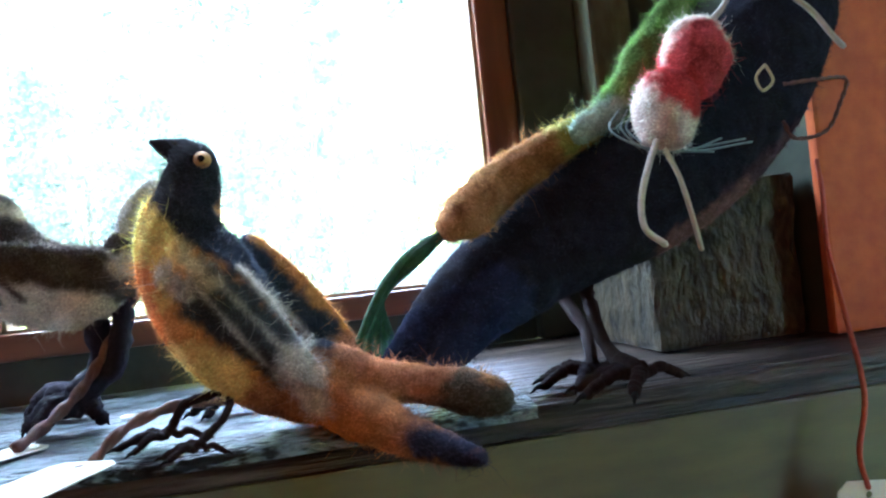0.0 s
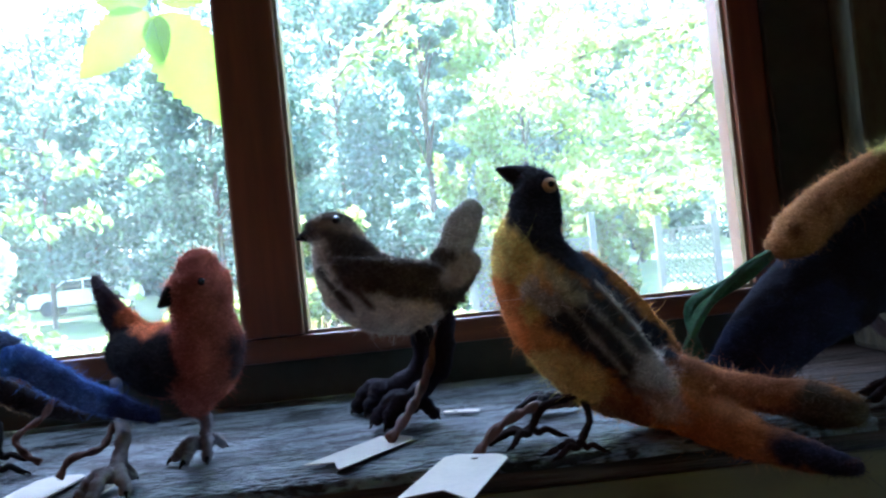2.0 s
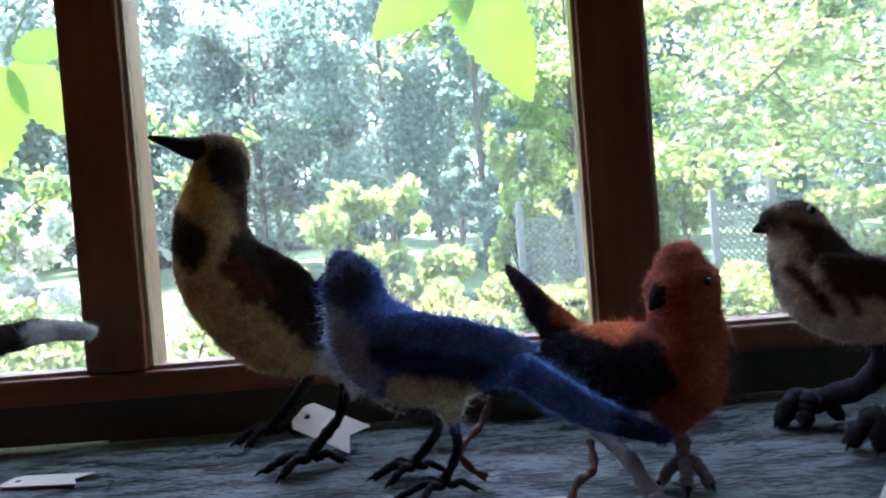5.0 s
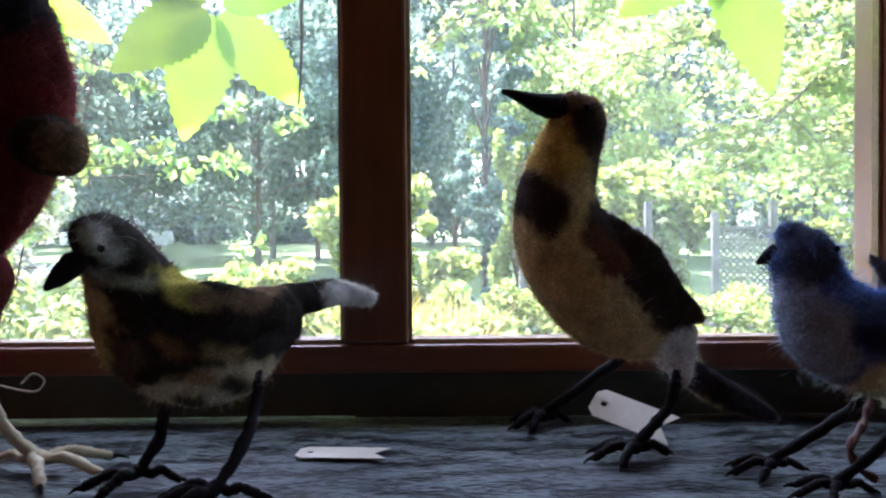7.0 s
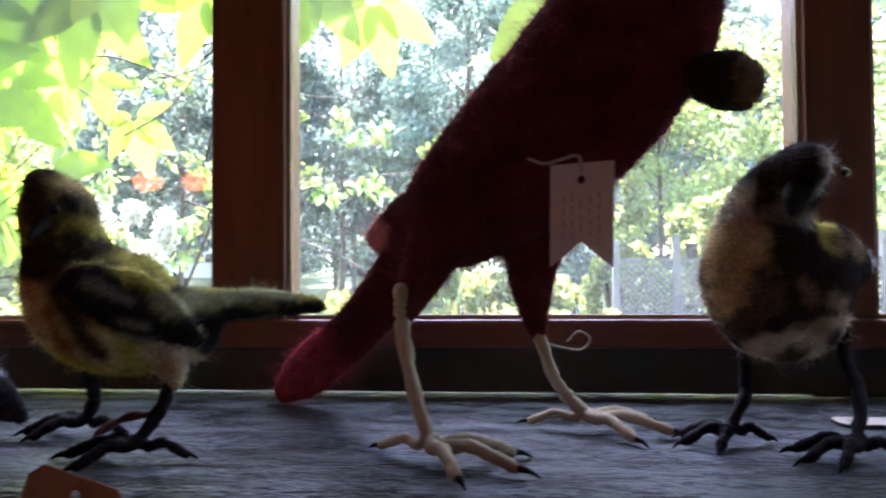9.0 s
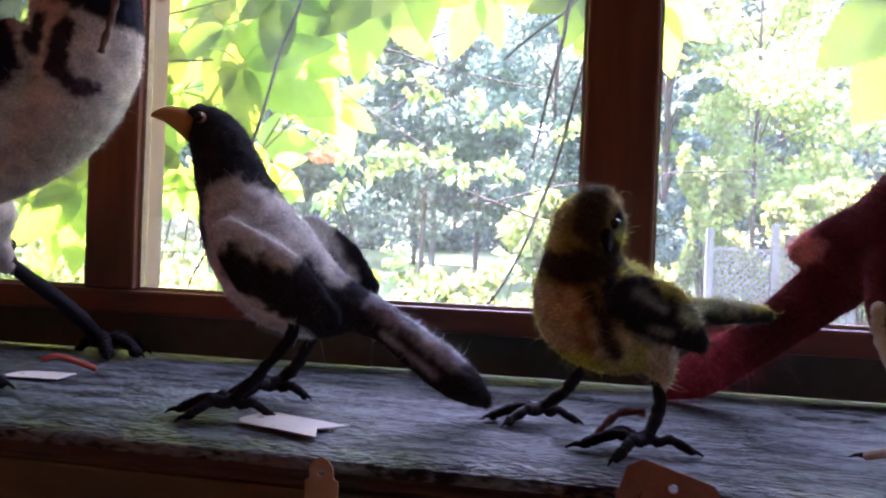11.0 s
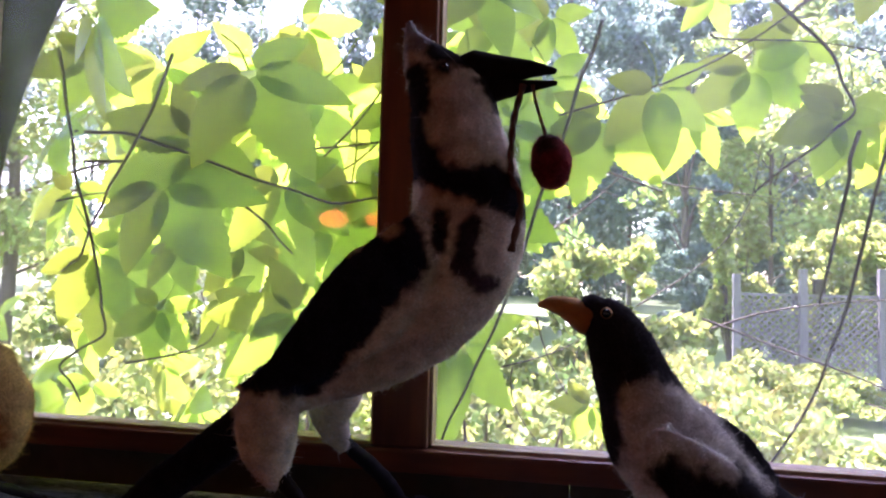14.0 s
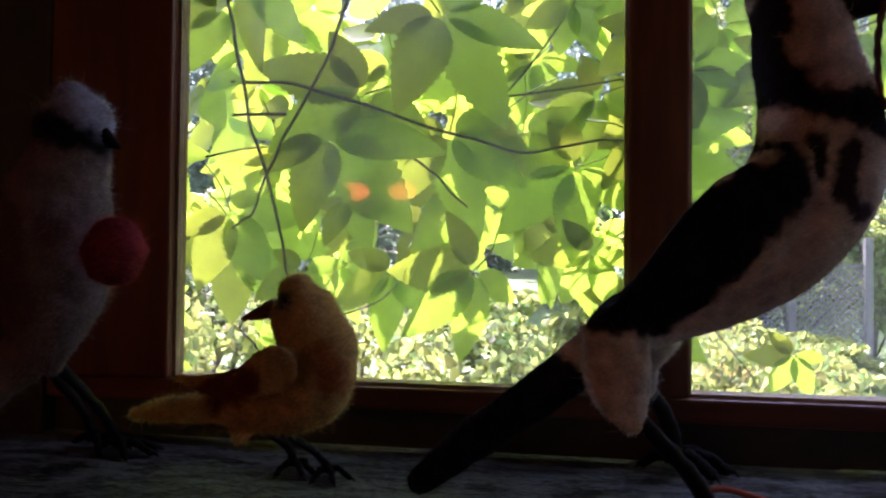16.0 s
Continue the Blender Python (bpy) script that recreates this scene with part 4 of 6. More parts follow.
b = Felt(-0.13)
b.base = (0.022, 0.022, 0.026)
b.body([(-0.7092, 0.1873, 0.0098), (-0.7004, 0.1785, 0.0172), (-0.6902, 0.1618, 0.0217), (-0.6797, 0.1345, 0.0268), (-0.6666, 0.1068, 0.034), (-0.6446, 0.0831, 0.0345), (-0.6194, 0.0689, 0.0269), (-0.5946, 0.064, 0.0159)])
b.body([(-0.6034, 0.0674, 0.0174), (-0.5753, 0.0572, 0.0129), (-0.5479, 0.0402, 0.0135), (-0.5243, 0.0233, 0.0134), (-0.506, 0.0118, 0.0063)], w=0.6)
b.body([(-0.6661, 0.1074, 0.0137), (-0.639, 0.0817, 0.0227), (-0.6048, 0.0592, 0.0097)], w=0.34, y0=-0.035, y1=-0.02)
b.body([(-0.6394, 0.1141, 0.0118), (-0.6125, 0.0948, 0.0132), (-0.59, 0.076, 0.0061)], w=0.4, y0=0.035, y1=0.03)
b.patch((-0.6722, 0.1234), (-0.6428, 0.1033), 0.0222, (0.55, 0.52, 0.48))
b.patch((-0.6851, 0.0844), (-0.6392, 0.0486), 0.0186, (0.7, 0.67, 0.62))
b.patch((-0.6392, 0.1289), (-0.6033, 0.0819), 0.0037, (0.5, 0.48, 0.46))
b.patch((-0.5788, 0.0697), (-0.5242, 0.0356), 0.005, (0.45, 0.47, 0.52), 0.005)
b.patch((-0.5719, 0.0502), (-0.5377, 0.0264), 0.0021, (0.35, 0.36, 0.4), 0.003)
b.patch((-0.7022, 0.129), (-0.6983, 0.0917), 0.0082, (0.025, 0.025, 0.03))
b.patch((-0.6611, 0.0902), (-0.6034, 0.0595), 0.0133, (0.02, 0.02, 0.024))
b.hard("orange", [(-0.7118, 0.1798, 0.0113), (-0.7233, 0.1856, 0.0083), (-0.7349, 0.1889, 0.0053), (-0.7438, 0.1883, 0.0019)])
b.eye(-0.7005, 0.1845, 0.003, 0.0038)
b.leg((-0.6299, -0.11, 0.0421), (-0.6504, -0.1196), 190, 0.03, 0.0023, "leg", knee=(-0.6412, -0.1148, 0.0201))
b.leg((-0.6287, -0.15, 0.0482), (-0.6547, -0.173), 185, 0.034, 0.0021, "leg", knee=(-0.6424, -0.1615, 0.0259))
b.build("felt_bird", "black and white felted magpie with orange beak", fuzz=15600, shift=(0.005, -0.01), tall=1.015)

b = Felt(-0.152)
b.base = (0.66, 0.55, 0.46)
b.body([(-0.8335, 0.3859, 0.0031), (-0.8292, 0.3722, 0.0092), (-0.815, 0.3488, 0.0222), (-0.803, 0.3313, 0.0297), (-0.7978, 0.3045, 0.0326), (-0.7909, 0.2741, 0.037), (-0.7893, 0.242, 0.0407), (-0.8, 0.2135, 0.0422), (-0.8228, 0.1845, 0.0393), (-0.8542, 0.1607, 0.0327), (-0.889, 0.1422, 0.0253), (-0.9183, 0.1256, 0.0193)], w=0.8)
b.body([(-0.9167, 0.1288, 0.0193), (-0.919, 0.1109, 0.0221), (-0.9154, 0.09, 0.0197), (-0.909, 0.0733, 0.0101)], w=0.8, y0=-0.02, y1=-0.03)
b.body([(-0.8871, 0.1224, 0.0195), (-0.897, 0.1019, 0.0158), (-0.8906, 0.0794, 0.0076)], w=0.8, y0=0.03, y1=0.05)
b.body([(-0.9261, 0.1175, 0.0155), (-0.9536, 0.093, 0.0163), (-0.9855, 0.068, 0.0149), (-1.0179, 0.0445, 0.0142), (-1.0506, 0.0169, 0.0095)], w=0.6)
b.body([(-0.8174, 0.23, 0.0175), (-0.8455, 0.1941, 0.0312), (-0.8818, 0.1606, 0.023), (-0.9157, 0.1374, 0.0102), (-0.9402, 0.1293, 0.0029)], w=0.34, y0=-0.036, y1=-0.026)
b.patch((-0.8355, 0.2221), (-0.8954, 0.1553), 0.0297, (0.012, 0.016, 0.035))
b.patch((-0.8616, 0.212), (-0.9189, 0.1409), 0.0222, (0.012, 0.016, 0.035))
b.patch((-0.8562, 0.2274), (-0.8558, 0.227), 0.005, (0.55, 0.42, 0.34))
b.patch((-0.8344, 0.2374), (-0.8332, 0.2367), 0.0061, (0.55, 0.42, 0.36))
b.patch((-0.8009, 0.2474), (-0.8023, 0.2285), 0.0057, (0.03, 0.025, 0.03), 0.002)
b.patch((-0.7818, 0.2402), (-0.7868, 0.2138), 0.0075, (0.04, 0.03, 0.04), 0.003)
b.patch((-0.7868, 0.2138), (-0.7734, 0.2029), 0.0068, (0.05, 0.03, 0.04), 0.003)
b.patch((-0.8279, 0.3238), (-0.827, 0.293), 0.0122, (0.018, 0.018, 0.022))
b.patch((-0.821, 0.2853), (-0.7505, 0.2613), 0.0152, (0.015, 0.016, 0.025))
b.patch((-0.8246, 0.3469), (-0.8182, 0.3237), 0.0084, (0.018, 0.018, 0.022))
b.patch((-0.8077, 0.3641), (-0.7468, 0.3498), 0.0115, (0.018, 0.018, 0.022))
b.patch((-0.7765, 0.3349), (-0.7725, 0.3273), 0.0098, (0.018, 0.018, 0.022))
b.patch((-0.8034, 0.3475), (-0.8026, 0.3459), 0.0053, (0.03, 0.02, 0.02))
b.patch((-0.9211, 0.1053), (-0.9109, 0.0732), 0.0243, (0.74, 0.66, 0.52))
b.patch((-0.9555, 0.091), (-1.0506, 0.0169), 0.0202, (0.015, 0.018, 0.03))
b.patch((-0.8335, 0.3859), (-0.8272, 0.3702), 0.0085, (0.35, 0.35, 0.4))
b.patch((-0.7913, 0.3198), (-0.7869, 0.2969), 0.0189, (0.62, 0.5, 0.44))
b.hard("beak", [(-0.7863, 0.3503, 0.0152), (-0.7656, 0.3508, 0.0098), (-0.7469, 0.3506, 0.006), (-0.732, 0.3489, 0.0022)])
b.hard("beak", [(-0.7765, 0.3368, 0.0098), (-0.754, 0.3385, 0.0053), (-0.7311, 0.3406, 0.0019)])
b.eye(-0.8027, 0.3467, 0.003, 0.0)
b.leg((-0.9065, -0.182, 0.077), (-0.856, -0.1893), 350, 0.04, 0.0029, "leg")
b.leg((-0.8908, -0.102, 0.0836), (-0.8587, -0.0263), 350, 0.04, 0.0034, "leg")
b.build("felt_bird", "large felted blue jay with crest holding a berry string", fuzz=22400, shift=(0.0, 0.006))

b = Felt(-0.2)
b.base = (0.56, 0.38, 0.14)
b.body([(-1.1208, 0.1503, 0.0129), (-1.1182, 0.1426, 0.0212), (-1.1122, 0.1273, 0.0231), (-1.1067, 0.1107, 0.0269), (-1.1146, 0.0899, 0.0269), (-1.1387, 0.0769, 0.0186), (-1.1566, 0.0736, 0.0128)])
b.body([(-1.1468, 0.0769, 0.0148), (-1.1793, 0.0743, 0.0103), (-1.2087, 0.0714, 0.0087), (-1.2333, 0.068, 0.0045)], w=0.7)
b.body([(-1.1225, 0.106, 0.0154), (-1.1476, 0.0948, 0.0108), (-1.1733, 0.0939, 0.0067), (-1.1918, 0.0962, 0.0031)], w=0.34, y0=-0.03, y1=-0.02)
b.body([(-1.1565, 0.0688, 0.0109), (-1.158, 0.0576, 0.0071), (-1.1596, 0.0528, 0.0032)])
b.patch((-1.1405, 0.0977), (-1.1794, 0.0797), 0.0103, (0.17, 0.055, 0.02))
b.patch((-1.1891, 0.0716), (-1.2349, 0.068), 0.0109, (0.55, 0.42, 0.14))
b.patch((-1.0954, 0.114), (-1.0921, 0.0949), 0.007, (0.36, 0.14, 0.04))
b.patch((-1.1114, 0.0979), (-1.1051, 0.1139), 0.0064, (0.38, 0.2, 0.06))
b.patch((-1.1214, 0.1458), (-1.1148, 0.1266), 0.0096, (0.55, 0.38, 0.14))
b.patch((-1.1247, 0.1458), (-1.124, 0.1455), 0.0048, (0.02, 0.014, 0.01))
b.hard("bill", [(-1.1369, 0.14, 0.0064), (-1.1473, 0.1361, 0.0042), (-1.1577, 0.1328, 0.0013)])
b.leg((-1.1306, -0.2, 0.0627), (-1.1368, -0.0868), 300, 0.028, 0.0016, "leg")
b.leg((-1.1527, -0.17, 0.0547), (-1.1691, -0.0749), 300, 0.028, 0.0017, "leg")
b.build("felt_bird", "small yellow felted canary turning its head", fuzz=14500)

b = Felt(-0.24)
b.base = (0.22, 0.17, 0.16)
b.body([(-1.2324, 0.258, 0.0118), (-1.2308, 0.2491, 0.023), (-1.2319, 0.224, 0.0235), (-1.2405, 0.1946, 0.0323), (-1.243, 0.1593, 0.0358), (-1.2441, 0.133, 0.0293), (-1.2438, 0.1125, 0.0176), (-1.2431, 0.0994, 0.0064)], w=0.9)
b.body([(-1.2439, 0.1184, 0.0176), (-1.2735, 0.0948, 0.0147), (-1.2972, 0.0712, 0.0088)], w=0.7)
b.patch((-1.246, 0.2596), (-1.2189, 0.2579), 0.013, (0.3, 0.3, 0.36))
b.patch((-1.2426, 0.2374), (-1.1991, 0.2342), 0.01, (0.018, 0.018, 0.022))
b.patch((-1.2569, 0.1828), (-1.2503, 0.1417), 0.0177, (0.13, 0.08, 0.07))
b.patch((-1.2187, 0.2476), (-1.2067, 0.2416), 0.0059, (0.3, 0.3, 0.38))
b.hard("beak", [(-1.2126, 0.2363, 0.0071), (-1.2051, 0.2322, 0.0041), (-1.2, 0.2292, 0.0015)])
b.leg((-1.2407, -0.24, 0.1038), (-1.3153, -0.057), 350, 0.035, 0.002, "leg")
b.leg((-1.2719, -0.21, 0.0984), (-1.3502, -0.0433), 350, 0.035, 0.0022, "leg")
b.build("felt_bird", "pale felted bird with grey cap and black eye band", fuzz=16800, shift=(-0.022, 0.0), tall=1.045)

# ---- tags, twine and felt vegetables ----
BRASS = material("yellow wire", (0.5, 0.42, 0.2), 0.4, 60, 0.2, 0.1)
GREENYARN = material("green knitted yarn", (0.05, 0.17, 0.07), 0.9, 320, 0.6, 1.0)
BLUETHREAD = material("blue-grey thread", (0.22, 0.3, 0.3), 0.9, 300, 0.3, 0.3)


def tag_sheet(length, width, notch, thick=0.0007, clip=True, neck=False):
    """A paper tag along +x from the hole's end, clipped corners there, a swallow tail at the far end."""
    w, c = width / 2, min(0.006, width * 0.2) if clip else 0.0004
    out = [(0, -w + c), (c, -w), (length, -w)] + ([(length - w * 0.75, 0.0)] if notch else []) + [(length, w), (c, w), (0, w - c)]
    if neck:
        r = width * 0.36
        out = [(0.002, r * 0.6), (0.0, 0.0), (0.002, -r * 0.6), (0.006, -r), (0.011, -r), (0.0125, -w), (length - 0.003, -w), (length, -w + 0.003), (length, w - 0.003), (length - 0.003, w), (0.0125, w), (0.011, r), (0.006, r)]
    bm = bmesh.new()
    hole = [(0.008 + 0.0022 * math.cos(a), 0.0022 * math.sin(a)) for a in np.linspace(0, 2 * math.pi, 10, endpoint=False)]
    rim = [bm.edges.new((p, q)) for ring in (out, hole) for vs in [[bm.verts.new((x, y, 0)) for x, y in ring]] for p, q in zip(vs, vs[1:] + vs[:1])]
    bmesh.ops.triangle_fill(bm, edges=rim, use_beauty=True)
    ext = bmesh.ops.extrude_face_region(bm, geom=bm.faces[:])
    bmesh.ops.translate(bm, verts=[v for v in ext["geom"] if isinstance(v, bmesh.types.BMVert)], vec=(0, 0, thick))
    bmesh.ops.recalc_face_normals(bm, faces=bm.faces[:])
    return bm


def paper_tag(at, heading, length, width, mat, label, notch=True, dip=0.0, roll=0.0):
    if length > 0.02:
        bm = tag_sheet(length, width, notch)
        for v in bm.verts:      # a slight curl
            v.co.z += 0.10 * (max(0, v.co.x - length * 0.3) ** 2) * 2.5
    else:
        bm = bmesh.new()
        bmesh.ops.create_cone(bm, cap_ends=True, segments=18, radius1=length / 2, radius2=length / 2, depth=0.0008, matrix=Matrix.Translation((length / 2, 0, 0.0004)) @ Matrix.Diagonal((1, width / length, 1, 1)))
    ob = part("paper_tag", bm, mat)
    ob.matrix_world = pose(*at, 0, 0, heading) @ pose(0, 0, 0, 0, dip, 0) @ pose(0, 0, 0, roll, 0, 0)
    return tagged(ob, label, "paper tag")


def hung_tag(at, lean, length, width, mat, label, notch=True, lines=0, turn=0.0, neck=False, ink=None):
    ob = part("paper_tag", tag_sheet(length, width, notch, clip=not notch, neck=neck), mat)
    ob.matrix_world = Matrix.Translation(at) @ pose(0, 0, 0, 0, 0, turn) @ pose(0, 0, 0, 0, 90 - lean, 0) @ pose(0, 0, 0, 90, 0, 0)
    for k in range(lines):      # unreadable writing as plain strokes
        y = width * (0.28 - 0.56 * k / max(1, lines - 1))
        bm = bmesh.new()
        x0 = 0.014 + 0.002 * (k % 3)
        while x0 < length * 0.72:
            step = 0.003 + 0.004 * abs(noise.noise((x0 * 900, k, 1)))
            box(x0, x0 + step, y - 0.0002, y + 0.0002, 0.0007, 0.0009, bm=bm)
            x0 += step + 0.0022
        part("writing", bm, ink or INK, ob, "faded handwritten lines")
    return tagged(ob, label, "paper tag")


paper_tag((0.5336, -0.1744, 0.0015), -128.3, 0.07, 0.027, PAPER, "cream paper tag with swallow-tail end lying on sill", notch=True)
paper_tag((0.577, -0.2368, 0.0015), -111.2, 0.0728, 0.036, PAPER, "white paper tag with swallow-tail end near sill edge", notch=True)
paper_tag((0.5627, -0.1166, 0.0015), -18.2, 0.0259, 0.008, PAPER, "small white paper scrap on sill", notch=False)
paper_tag((0.3286, -0.18, 0.0015), -94.6, 0.0596, 0.03, PAPER, "white paper tag tied to red bird", notch=True)
paper_tag((0.3643, -0.2346, 0.0015), 84.4, 0.0243, 0.012, PAPER, "small pale paper scrap on sill", notch=False)
paper_tag((0.168, -0.045, 0.025), -29, 0.056, 0.025, PAPER, "cream paper tag propped on foot of tall bird", notch=True, dip=16, roll=34)
paper_tag((-0.0258, -0.0798, 0.0015), -5.6, 0.0573, 0.022, PAPER, "cream paper tag with forked end beside chick", notch=True)
paper_tag((-0.6372, -0.1851, 0.0015), -19.3, 0.0626, 0.03, PAPER, "white folded paper tag under magpie", notch=True)
paper_tag((-0.8552, -0.1266, 0.0015), 4.7, 0.0433, 0.024, PAPER, "small cream paper tag under jay", notch=False)
hung_tag((-0.5696, -0.2465, 0.001), 2.4, 0.032, 0.0175, TAN, "small tan card tag hanging over sill edge", notch=False, lines=0, neck=True)
hung_tag((-0.3978, -0.2465, 0.0095), -17.1, 0.078, 0.045, KRAFT, "large brown kraft tag hanging over sill edge", notch=False, lines=4, ink=INKDARK)
hung_tag((-0.1852, -0.185, 0.1447), -1.1, 0.05, 0.033, PAPER, "cream paper tag hanging from cardinal", notch=True, lines=5, turn=-32)
hung_tag((0.9863, -0.2475, -0.0704), -7.0, 0.0432, 0.04, PAPER, "white paper tag on orange-red cord", notch=False, lines=4)
tagged(twisted("twine", [(0.587, -0.1, 0.0801), (0.5766, -0.1, 0.0799), (0.5679, -0.11, 0.065), (0.5518, -0.14, 0.0307), (0.539, -0.165, 0.0142), (0.5268, -0.19, 0.0041)], 0.0022, TWINE), "brown twine tying a paper tag to wren", "twine")
tagged(twisted("twine", [(0.6382, -0.2, 0.0164), (0.6132, -0.215, 0.0194), (0.5913, -0.225, 0.0132), (0.5783, -0.23, 0.0018), (0.5756, -0.23, -0.0029)], 0.0019, TWINE), "brown twine tying a paper tag to oriole", "twine")
tagged(twisted("twine", [(0.355, -0.17, 0.0279), (0.3528, -0.185, 0.0177), (0.3418, -0.2, 0.0161), (0.3362, -0.205, 0.0066)], 0.0015, TWINE), "brown twine loop on red bird leg", "twine")
tagged(twisted("twine", [(0.3042, -0.135, 0.0486), (0.2967, -0.14, 0.0332), (0.2834, -0.15, 0.0228), (0.2882, -0.15, 0.0115), (0.2973, -0.15, 0.005)], 0.0015, TWINE), "brown twine on bluebird leg", "twine")
tagged(twisted("twine", [(-0.4063, -0.17, 0.0191), (-0.4195, -0.17, 0.0182), (-0.4287, -0.18, 0.0128), (-0.4327, -0.18, 0.0061)], 0.0015, TWINE), "brown twine loop on warbler leg", "twine")
tagged(cord("thread", [(-0.206, -0.1, 0.0521), (-0.1911, -0.1, 0.0479), (-0.178, -0.1, 0.0462), (-0.1729, -0.1, 0.0528), (-0.1794, -0.1, 0.0569), (-0.1861, -0.1, 0.0512)], 0.0007, THREAD), "curled pale thread on cardinal leg", "thread")
tagged(cord("thread", [(-0.1856, -0.188, 0.1406), (-0.187, -0.185, 0.1482), (-0.195, -0.185, 0.1466), (-0.203, -0.185, 0.1447), (-0.2104, -0.185, 0.1471)], 0.0008, THREAD), "pale thread tying tag to cardinal", "thread")
tagged(twisted("twine", [(-0.7522, -0.15, 0.3391), (-0.7579, -0.155, 0.3114), (-0.7581, -0.16, 0.2769), (-0.7502, -0.17, 0.2574), (-0.7554, -0.175, 0.2248)], 0.0015, TWINE), "dark twine hanging from jay beak", "twine")
tagged(twisted("twine", [(-0.7459, -0.15, 0.339), (-0.7426, -0.15, 0.3238), (-0.7354, -0.15, 0.3011)], 0.0008, TWINE), "dark twine holding felt berry", "twine")
tagged(cord("cord", [(1.0264, -0.185, 0.1185), (1.0161, -0.2, 0.0952), (0.9993, -0.22, 0.0599), (0.9946, -0.235, 0.0194), (0.9916, -0.246, -0.0225), (0.9808, -0.25, -0.0529), (0.9838, -0.25, -0.0732)], 0.0016, REDCORD), "orange-red cord hanging over sill edge", "cord")
tagged(twisted("twine", [(0.9669, -0.24, 0.1594), (0.9892, -0.24, 0.161), (1.0121, -0.235, 0.1612), (1.0066, -0.235, 0.1473), (0.9951, -0.235, 0.1314), (0.9703, -0.24, 0.1277), (0.9636, -0.24, 0.1382)], 0.0008, TWINE), "reddish twine looped on crow", "twine")
tagged(cord("wire_ring", [(0.9485, -0.25, 0.1686), (0.9424, -0.25, 0.1621), (0.9457, -0.25, 0.1545), (0.9527, -0.25, 0.1597), (0.9495, -0.25, 0.1679)], 0.0009, BRASS), "small yellow wire ring on crow", "ring")
tagged(cord("twine", [(-0.8515, -0.1, 0.0083), (-0.8386, -0.1, 0.0116), (-0.8172, -0.1, 0.0074), (-0.8066, -0.1, 0.0045)], 0.0022, REDCORD), "orange-red cord scrap on sill", "cord")
tagged(twisted("twine", [(-0.6529, -0.15, -0.0029), (-0.6424, -0.16, -0.005), (-0.6291, -0.17, -0.001), (-0.626, -0.18, -0.0036)], 0.0019, TWINE), "brown twine under magpie", "twine")
b = Felt(-0.215)
b.rest = 0
b.base = (0.32, 0.16, 0.06)
b.body([(0.7696, 0.0982, 0.0103), (0.7779, 0.1037, 0.0142), (0.798, 0.118, 0.0137), (0.8274, 0.1348, 0.0119), (0.857, 0.1478, 0.0093)], 1.0)
b.patch((0.8387, 0.1421), (0.8608, 0.1502), 0.0099, (0.3, 0.3, 0.08))
b.build("felt_carrot", "golden-brown felted carrot on crow back", fuzz=3900, category="felt carrot", voxel=0.0017)
b = Felt(-0.225)
b.rest = 0
b.base = (0.13, 0.23, 0.06)
b.body([(0.8455, 0.1425, 0.0071), (0.868, 0.1575, 0.0105), (0.8886, 0.1823, 0.0112), (0.9095, 0.2075, 0.01), (0.9303, 0.2297, 0.0067)], 0.7)
b.patch((0.8346, 0.1376), (0.8638, 0.1513), 0.0097, (0.3, 0.4, 0.32))
b.build("felt_leaves", "light green felted leaf tops beside radishes", fuzz=3900, category="felt leaf", voxel=0.0017)
b = Felt(-0.255)
b.rest = 0
b.base = (0.6, 0.5, 0.42)
b.body([(0.9038, 0.1799, 0.0173), (0.903, 0.1731, 0.0197), (0.9021, 0.1664, 0.0173)], 1.0)
b.patch((0.9011, 0.1717), (0.9025, 0.1639), 0.0179, (0.42, 0.06, 0.06))
b.build("felt_radish", "red and white felted radish hanging on crow", fuzz=1500, category="felt radish", voxel=0.0017)
b = Felt(-0.255)
b.rest = 0
b.base = (0.6, 0.5, 0.42)
b.body([(0.8839, 0.153, 0.0171), (0.883, 0.1463, 0.0184), (0.8822, 0.1396, 0.0171)], 1.0)
b.patch((0.8859, 0.1565), (0.8923, 0.1539), 0.0141, (0.42, 0.04, 0.04))
b.build("felt_radish", "red and white felted radish hanging on crow", fuzz=1500, category="felt radish", voxel=0.0017)
tagged(cord("radish_root", [(0.8726, -0.262, 0.1298), (0.8662, -0.262, 0.1169), (0.8602, -0.262, 0.0995), (0.8607, -0.262, 0.0845), (0.8708, -0.262, 0.0755)], 0.0019, THREAD), "pale felt root hanging from radish", "felt root")
tagged(cord("radish_root", [(0.8778, -0.26, 0.1245), (0.8842, -0.26, 0.1093), (0.8885, -0.26, 0.0906), (0.8921, -0.26, 0.0712)], 0.0016, THREAD), "thin pale root hanging from radish", "felt root")
tagged(cord("radish_root", [(0.91, -0.255, 0.1897), (0.9212, -0.255, 0.1983), (0.9314, -0.255, 0.2117)], 0.0018, THREAD), "pale stem of felted radish", "felt root")
tagged(cord("radish_root", [(0.977, -0.24, 0.2115), (0.9904, -0.24, 0.2008), (1.0018, -0.24, 0.1868), (1.0084, -0.24, 0.1796)], 0.0018, THREAD), "pale root hanging beside crow", "felt root")
tagged(cord("carrot_top", [(0.7632, -0.215, 0.0947), (0.7426, -0.21, 0.0835), (0.7255, -0.2, 0.0633), (0.7112, -0.19, 0.0346)], 0.0026, GREENYARN), "green yarn carrot top strand", "yarn")
